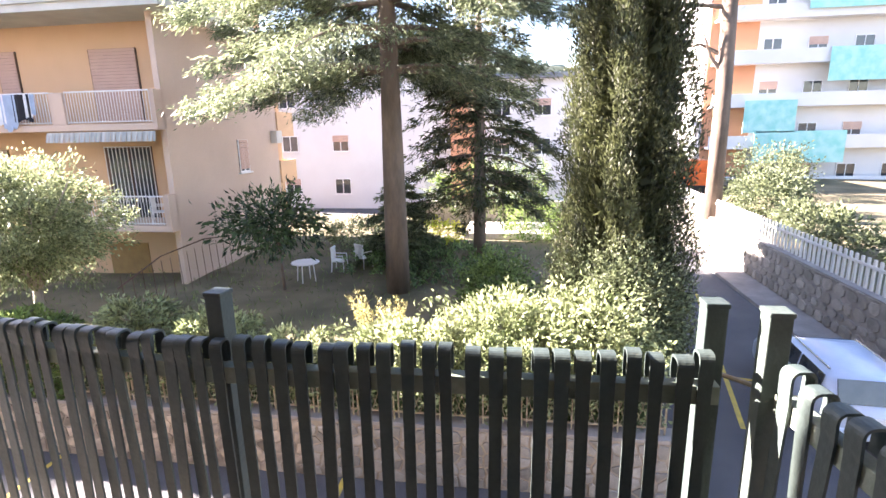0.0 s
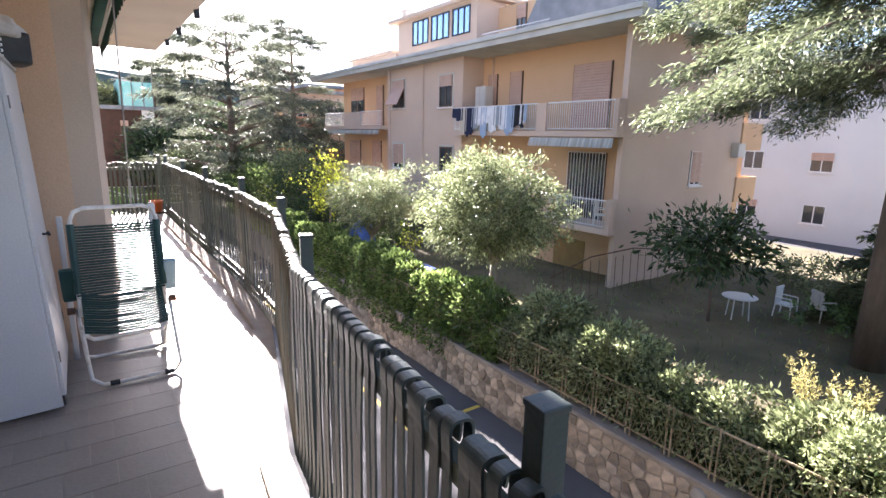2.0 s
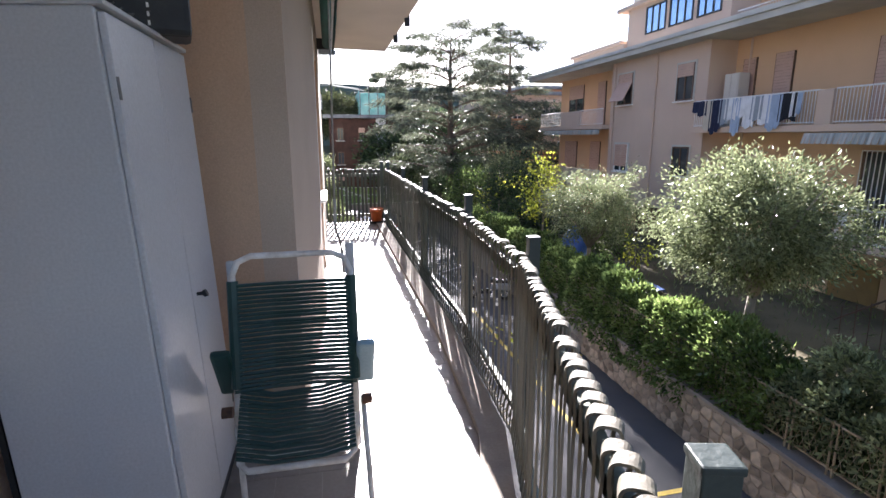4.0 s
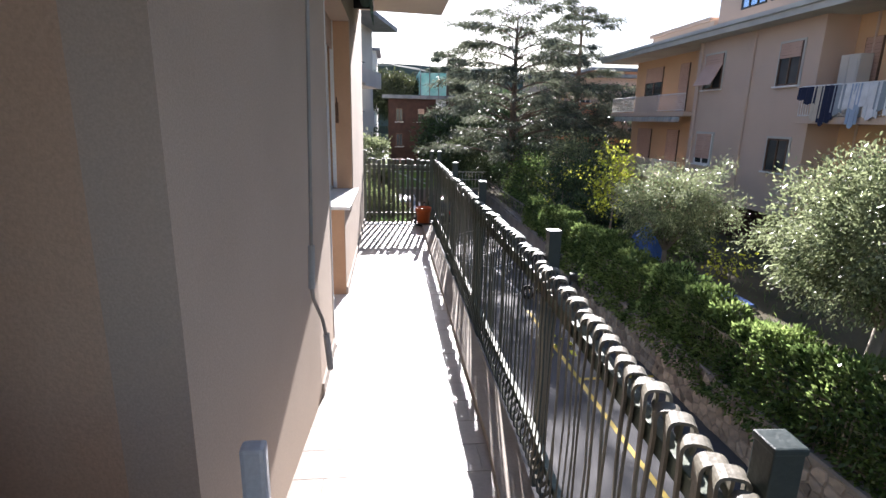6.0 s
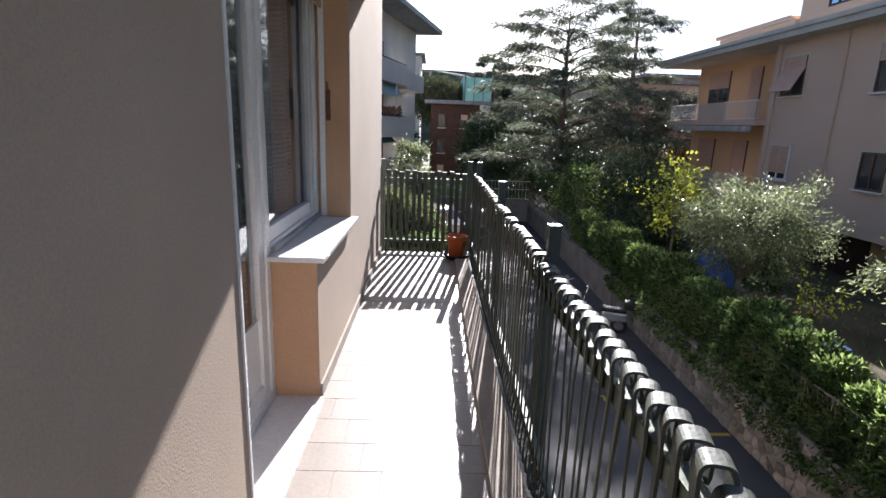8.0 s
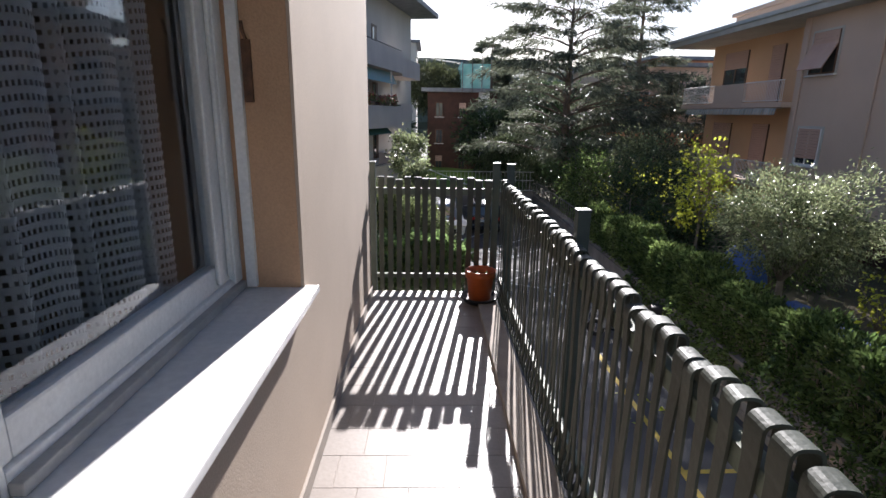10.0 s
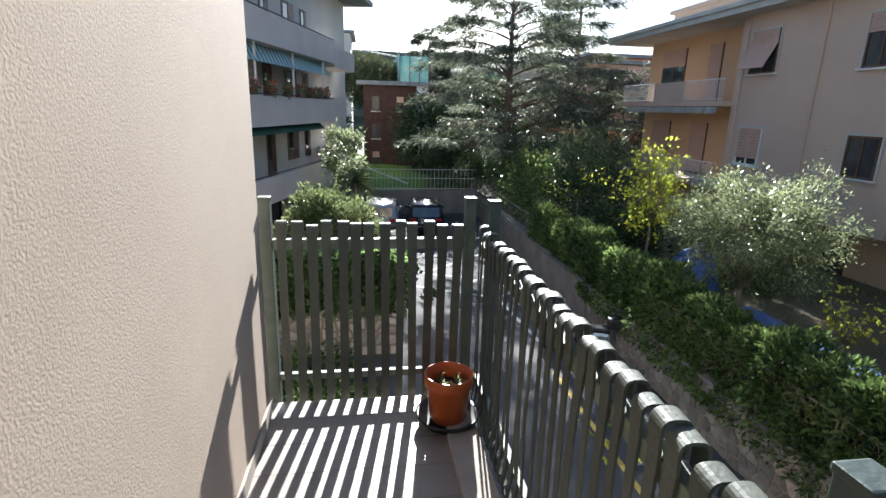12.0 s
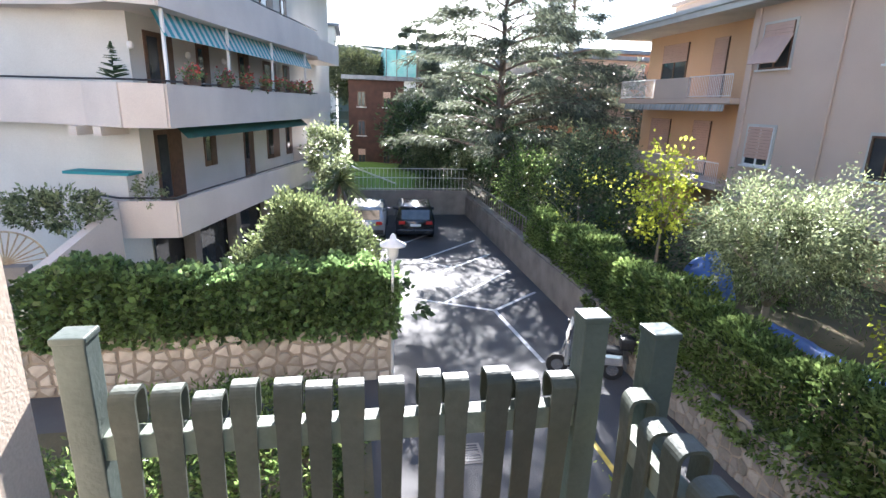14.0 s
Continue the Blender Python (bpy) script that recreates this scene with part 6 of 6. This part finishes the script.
car("silver estate car parked on the asphalt", (2.85, 37.2, GROUND), -6, CARSILVER)
car("black off road car parked beside the wall", (5.2, 37.2, GROUND), -4, CARDARK)
car("pale blue white small car parked in the street", (12.75, -6.85, GROUND), -94, CARBLUE, 4.0, 1.75, 1.52)
for i, (x, yy) in enumerate(((44, -13.5), (49, -14.0))):
    car("dark car parked in the far yard", (x, yy, -3.4), 90, CARDARK, 4.2, 1.8, 1.5)

sc = thing("scooter", "white and dark motor scooter parked by the wall", "scooter", at=(7.75, 21.4, GROUND), turn=-20)
for x in (-0.72, 0.62):
    w = part("wheel", tubes(([(x, -0.06, 0.27), (x, 0.06, 0.27)], 0.27), seg=20), RUBBER, sc)
    part("rim", tubes(([(x, -0.066, 0.27), (x, 0.066, 0.27)], 0.15), seg=14), CHROME, w)
part("front_shield", box(bmesh.new(), -0.56, -0.44, -0.2, 0.2, 0.32, 0.98, 0.05), CARSILVER, sc, "white front shield")
part("fork", tubes(([(-0.72, 0, 0.27), (-0.52, 0, 0.95)], 0.045)), CHROME, sc)
part("footboard", boxes((-0.5, 0.1, -0.17, 0.17, 0.28, 0.38), bevel=0.03), CARDARK, sc)
part("rear_body", boxes((0.05, 0.85, -0.17, 0.17, 0.42, 0.74), bevel=0.09), CARSILVER, sc)
part("seat", boxes((0.0, 0.82, -0.16, 0.16, 0.72, 0.86), bevel=0.06), BLACK, sc, "black seat")
part("top_case", boxes((0.72, 1.12, -0.2, 0.2, 0.86, 1.18), bevel=0.09), BLACK, sc, "black top case")
part("handlebar", tubes(([(-0.5, -0.36, 1.05), (-0.5, 0.36, 1.05)], 0.02), ([(-0.5, -0.3, 1.05), (-0.5, -0.34, 1.25)], 0.012), ([(-0.5, 0.3, 1.05), (-0.5, 0.34, 1.25)], 0.012)), BLACK, sc)
part("windscreen", box(bmesh.new(), -0.01, 0.01, -0.22, 0.22, 0, 0.5, 0.01, Matrix.Translation((-0.55, 0, 1.0)) @ Matrix.Rotation(radians(14), 4, "Y")), L_WALL, sc, "pale windscreen")
for s in (-1, 1):
    part("mirror", box(bmesh.new(), -0.52, -0.48, s * 0.36 - 0.06, s * 0.36 + 0.06, 1.24, 1.34, 0.015), BLACK, sc)

# lawn fence beyond the cars
lf = thing("wire_fence", "pale wire fence in front of the lawn", "fence")
for i in range(60):
    x = -5.5 + i * 0.24
    part("wire", tubes(([(x, 41.35, -3.5), (x, 41.35, -2.2)], 0.012), seg=4), WHITEPAINT, lf)
for z in (-3.4, -2.75, -2.2):
    part("wire", tubes(([(-5.6, 41.35, z), (8.9, 41.35, z)], 0.02), seg=5), WHITEPAINT, lf)
part("rail", tubes(([(2.0, 41.3, -2.1), (4.6, 41.3, -3.1)], 0.04)), WHITEPAINT, lf, "sloping white pole")

# ---- houses in the distance ----


def house(label, x0, x1, y0, y1, z1, wall, face, rows, cols, size=(1.0, 1.4), z0=GROUND, roof=SLATE, band=None, frames=WHITEPAINT):
    """A far house with rows of windows on the face towards us."""
    h = thing("house", label, "building")
    part("wall", boxes((x0, x1, y0, y1, z0, z1)), wall, h)
    part("roof", boxes((x0 - 0.6, x1 + 0.6, y0 - 0.6, y1 + 0.6, z1, z1 + 0.35), bevel=0.03), roof, h)
    for r in range(rows):
        z = z0 + 1.2 + r * (z1 - z0 - 1.0) / rows
        for c in range(cols):
            f = (c + 0.5) / cols
            if face == "y":
                x = x0 + (x1 - x0) * f
                window(h, y0, x - size[0] / 2, x + size[0] / 2, z, z + size[1], 0.4 if (r + c) % 3 == 0 else 0, frames, side="y", casing=False)
            else:
                y = y0 + (y1 - y0) * f
                window(h, x0, y - size[0] / 2, y + size[0] / 2, z, z + size[1], 0.4 if (r + c) % 3 == 0 else 0, frames, casing=False)
        if band:
            zz = z - 0.5
            part("balcony", boxes((x0 - 1.2, x0, y0 + 0.5, y1 - 0.5, zz, zz + 0.2), (x0 - 1.2, x0 - 1.1, y0 + 0.5, y1 - 0.5, zz + 0.2, zz + 1.1)) if face == "x" else boxes((x0 + 0.5, x1 - 0.5, y0 - 1.2, y0, zz, zz + 0.2), (x0 + 0.5, x1 - 0.5, y0 - 1.2, y0 - 1.1, zz + 0.2, zz + 1.1)), band, h)
    return h


brick = house("dark red brick house under scaffolding netting", 1.8, 8.4, 58, 68, 3.4, BRICKRED, "y", 3, 3, (0.7, 1.3), frames=BRWOOD)
part("wall", boxes((6.6, 7.6, 57.7, 58, GROUND, 3.4)), FARWHITE, brick, "pale corner strip")
net = thing("scaffold", "turquoise netting over a roof scaffold", "scaffold")
part("netting", boxes((5.0, 7.6, 57.5, 57.55, 3.5, 5.9), (5.0, 5.05, 57.56, 66, 3.5, 6.2), bevel=0.01), NETTING, net)
for x in (5.0, 5.9, 6.8, 7.6):
    part("pole", tubes(([(x, 57.4, 3.4), (x, 57.4, 6.7)], 0.04)), WIRE, net)
house("orange ochre house with balconies behind the trees", 17.5, 28.0, 56, 66, 5.8, R_WALL, "y", 3, 4, (1.1, 1.5), band=FARORANGE)
house("salmon house at the end of the street", 24.5, 40.0, 62, 72, 7.0, FARORANGE, "y", 4, 6)
house("grey roofed house on the hill behind the trees", -12, 0, 85, 95, 11.0, L_WALL, "y", 4, 5)
house("long white house behind the garden", 42.0, 52.0, 4.0, 30.0, 6.5, FARWHITE, "x", 3, 6, (1.4, 1.3))
house("white and pink house beyond the lane", 43.0, 52.0, -6.0, 3.4, 5.0, FARWHITE, "x", 3, 3, (1.4, 1.3))
pk = thing("house", "pinkish red gabled house end", "building")
part("wall", boxes((40.5, 43.0, 3.2, 5.6, GROUND, 4.2)), FARORANGE, pk)
part("roof", boxes((40.3, 43.1, 3.0, 5.8, 4.2, 4.5)), SLATE, pk)
big = house("white apartment block with orange bands and netting", 50.0, 62.0, -46.0, -15.0, 20.0, FARWHITE, "x", 7, 9, (1.5, 1.6), band=FARWHITE)
part("wall", boxes((49.9, 50.0, -19.0, -15.2, GROUND, 20.0)), FARORANGE, big, "orange end bay")
for z, y0, y1 in ((0.5, -22, -18), (4.5, -31, -24), (10, -30, -22), (14, -40, -25), (-2, -26, -19)):
    part("netting", boxes((48.55, 48.6, y0, y1, z, z + 2.6)), NETTING, big, "turquoise scaffold netting")
dig = thing("digger", "orange building machine in the far yard", "machine", at=(40.0, -12.0, -3.4))
part("body", boxes((-1, 1, -1.6, 1.6, 0.5, 1.5), bevel=0.1), ORANGE, dig)
part("cabin", boxes((-0.8, 0.8, -0.5, 0.9, 1.5, 2.3), bevel=0.08), ORANGE, dig)
part("track", boxes((-1.1, -0.6, -1.8, 1.8, 0, 0.6), (0.6, 1.1, -1.8, 1.8, 0, 0.6), bevel=0.15), RUBBER, dig)
wf = thing("white_fence", "white paling fence on the street wall", "fence")
for i in range(110):
    part("paling", boxes((14 + i * 0.28, 14.1 + i * 0.28, -9.7, -9.65, -3.25, -2.35)), L_WALL, wf)
part("rail", boxes((14, 45, -9.65, -9.6, -2.6, -2.52)), L_WALL, wf)
# sunlit patch of the lane, its brightness put into a pale slab
structure("pavement", boxes((26, 36, -2.0, 3.0, -4.0, -3.70)), L_BALC, "lane paving coloured pale for the sunlight on it", "pavement")
structure("wall_lane", boxes((29.5, 29.8, -2.6, 6.0, -4.0, -2.6)), CONCRETE, "low wall with a dark coping along the lane", "wall")
# wooded hills that close the horizon
for i, (x, yy, rx, ry, rz) in enumerate(((20, 190, 150, 40, 26), (-90, 150, 60, 50, 30), (150, 60, 50, 110, 30), (140, -110, 60, 90, 26))):
    hb = bmesh.new()
    bmesh.ops.create_icosphere(hb, subdivisions=5, radius=1)
    for v in hb.verts:
        k = 1 + 0.12 * noise.noise(v.co * 4) + 0.05 * noise.noise(v.co * 13) + 0.03 * noise.noise(v.co * 31)
        v.co = Vector((x + v.co.x * rx * k, yy + v.co.y * ry * k, -8 + v.co.z * rz * k))
    structure("backdrop", hb, mat("hazy wooded hill", (0.11, 0.13, 0.10), (0.07, 0.09, 0.06), 0.15, 0.95), "hazy wooded hillside in the distance", "hill")
# ivy on the ground under the cedar and loose leaves
gp = np.stack([rng.uniform(10.5, 30, 9000), rng.uniform(-2.3, 30, 9000), np.full(9000, -3.93)], 1)
gs = part("grass", leaves("grass", gp, 0.22, 0.02, np.array([[0, 0, 1.5]])), L_HEDGE)
tagged(gs, "thin dry grass tufts over the garden soil", "grass", "", "stuff")
lv = np.stack([rng.uniform(6.2, 7.4, 22), rng.uniform(16.6, 18.6, 22), np.full(22, GROUND + 0.02)], 1)
tagged(part("fallen_leaves", leaves("fallen_leaves", lv, 0.22, 0.12), L_YELLOW), "yellow fallen leaves on the asphalt", "leaves", "", "stuff")

# ---- pieces: balcony tiles and wall stones ----
half_tile = {}


def rail_x(y):
    for (xa, ya), (xb, yb) in zip(edge, edge[1:]):
        if ya <= y <= yb:
            return xa + (xb - xa) * (y - ya) / (yb - ya)
    return edge[0][0] if y < edge[0][1] else edge[-1][0]


TOPFLOOR = bpy.data.objects["floor"]


def lay(x0, x1, y0, y1):
    key = (round(x1 - x0, 2), round(y1 - y0, 3))
    if key not in half_tile:
        half_tile[key] = mesh_of(box(bmesh.new(), 0.0015, key[0] - 0.0015, 0.0015, key[1] - 0.0015, -0.012, 0.0), "tile")
    part("tile", half_tile[key], TILE, TOPFLOOR).matrix_basis = pose(x0, y0, 0)


TW, TL = 0.2, 0.2
y = -0.6
row = 0
while y < END - 0.01:
    xl = RX if y < JOG - 0.05 else WX - 0.11
    xr = min(rail_x(y), rail_x(y + TL)) - 0.05
    x = xl - (TW / 2 if row % 2 else 0)
    while x < xr - 0.02:
        a, b = max(x, xl), min(x + TW, xr)
        if b - a > 0.03:
            lay(a, b, y, min(y + TL, END))
        x += TW
    y += TL
    row += 1


def clip(poly, px, py, nx, ny):
    """The part of a polygon behind a line."""
    out = []
    for i, (x, y) in enumerate(poly):
        u, v = poly[i - 1]
        a, b = (u - px) * nx + (v - py) * ny, (x - px) * nx + (y - py) * ny
        if (a <= 0) != (b <= 0):
            k = a / (a - b)
            out.append((u + (x - u) * k, v + (y - v) * k))
        if b <= 0:
            out.append((x, y))
    return out


def rubble(length, height, cell, gap, seed):
    """Irregular many-cornered stones that fill a wall face, each with its middle and outline."""
    r = random.Random(seed)
    nx, ny = max(1, round(length / (cell * 1.25))), max(1, round(height / cell))
    pts = {(i, j): (length * (i + 0.5 + r.uniform(-0.38, 0.38)) / nx, height * (j + 0.5 + r.uniform(-0.34, 0.34)) / ny) for i in range(-1, nx + 1) for j in range(-1, ny + 1)}
    for (i, j), (x, y) in pts.items():
        if not (0 <= i < nx and 0 <= j < ny):
            continue
        poly = [(0, 0), (length, 0), (length, height), (0, height)]
        for di in (-2, -1, 0, 1, 2):
            for dj in (-2, -1, 0, 1, 2):
                q = pts.get((i + di, j + dj))
                if q and (di or dj):
                    d = math.hypot(q[0] - x, q[1] - y)
                    ux, uy = (q[0] - x) / d, (q[1] - y) / d
                    poly = clip(poly, x + ux * (d / 2 - gap), y + uy * (d / 2 - gap), ux, uy)
        if len(poly) > 2:
            yield x, y, [(u - x, v - y) for u, v in poly]


def stone_mesh(poly, seed):
    r = random.Random(seed)
    n = len(poly)
    bm = bmesh.new()
    deep = r.uniform(0.012, 0.04)
    rings = [[bm.verts.new((o, x * k, z * k)) for x, z in poly] for o, k in ((0.05, 1.0), (0.0, 1.0), (-deep * 0.7, 0.93))]
    for a, b in zip(rings, rings[1:]):
        for k in range(n):
            bm.faces.new((a[k], a[(k + 1) % n], b[(k + 1) % n], b[k]))
    c = bm.verts.new((-deep, 0, 0))
    for k in range(n):
        bm.faces.new((rings[2][k], rings[2][(k + 1) % n], c))
    bmesh.ops.recalc_face_normals(bm, faces=bm.faces[:])
    return mesh_of(bm, "stone")


def stone_rows(length, z0, z1, course, seed):
    """Places and sizes of stones laid in uneven courses, for the far wall."""
    r = random.Random(seed)
    z = z0
    while z < z1 - 0.06:
        h = min(course * r.uniform(0.75, 1.2), z1 - z)
        s = -r.uniform(0, 0.2)
        while s < length:
            w = course * r.uniform(0.8, 1.9)
            yield s + w / 2, z + h / 2 + r.uniform(-0.02, 0.02), w * 0.95, h * 0.94
            s += w
        z += h


SM = [stone_mesh([(0.5 * math.cos(a + 0.2 * math.sin(3 * a + i)), 0.5 * math.sin(a)) for a in [k * 0.9 for k in range(7)]], i) for i in range(8)]
wd = bpy.data.objects["wall_drive"]
rest = bmesh.new()
count = 0
for i, (s, z, poly) in enumerate(rubble(26.0, 1.14, 0.21, 0.020, 5)):
    yy = -2.5 + s
    m = Matrix.Translation((WALLX, yy, GROUND + z))
    if 4.0 < yy < 15.5 and count < 300:
        part("stone", stone_mesh(poly, i), STONE, wd).matrix_basis = m
        count += 1
    else:
        k = len(rest.verts)
        rest.from_mesh(stone_mesh(poly, i))
        rest.verts.ensure_lookup_table()
        bmesh.ops.transform(rest, matrix=m, verts=rest.verts[k:])
tagged(part("stones", rest, STONEJOIN, wd, "rubble stones"), kind="stuff")
wp = bpy.data.objects["wall_planter"]
for i, (s, z, poly) in enumerate(rubble(7.95, 1.3, 0.27, 0.036, 9)):
    part("stone", stone_mesh(poly, i), STONEPALE, wp).matrix_basis = Matrix.Translation((2.86 - s, 21.81, GROUND + z)) @ Matrix.Rotation(radians(90), 4, "Z")
ws = bpy.data.objects["wall_street"]
rest = bmesh.new()
for s, z, w, h in stone_rows(26.0, GROUND + 0.1, -3.28, 0.36, 15):
    k = len(rest.verts)
    rest.from_mesh(SM[random.randrange(8)])
    rest.verts.ensure_lookup_table()
    bmesh.ops.transform(rest, matrix=Matrix.Translation((11.2 + s, -9.38, z)) @ Matrix.Rotation(radians(-90), 4, "Z") @ Matrix.Diagonal((1, w, h, 1)), verts=rest.verts[k:])
tagged(part("stones", rest, STONEJOIN, ws, "grey rubble stones"), kind="stuff")
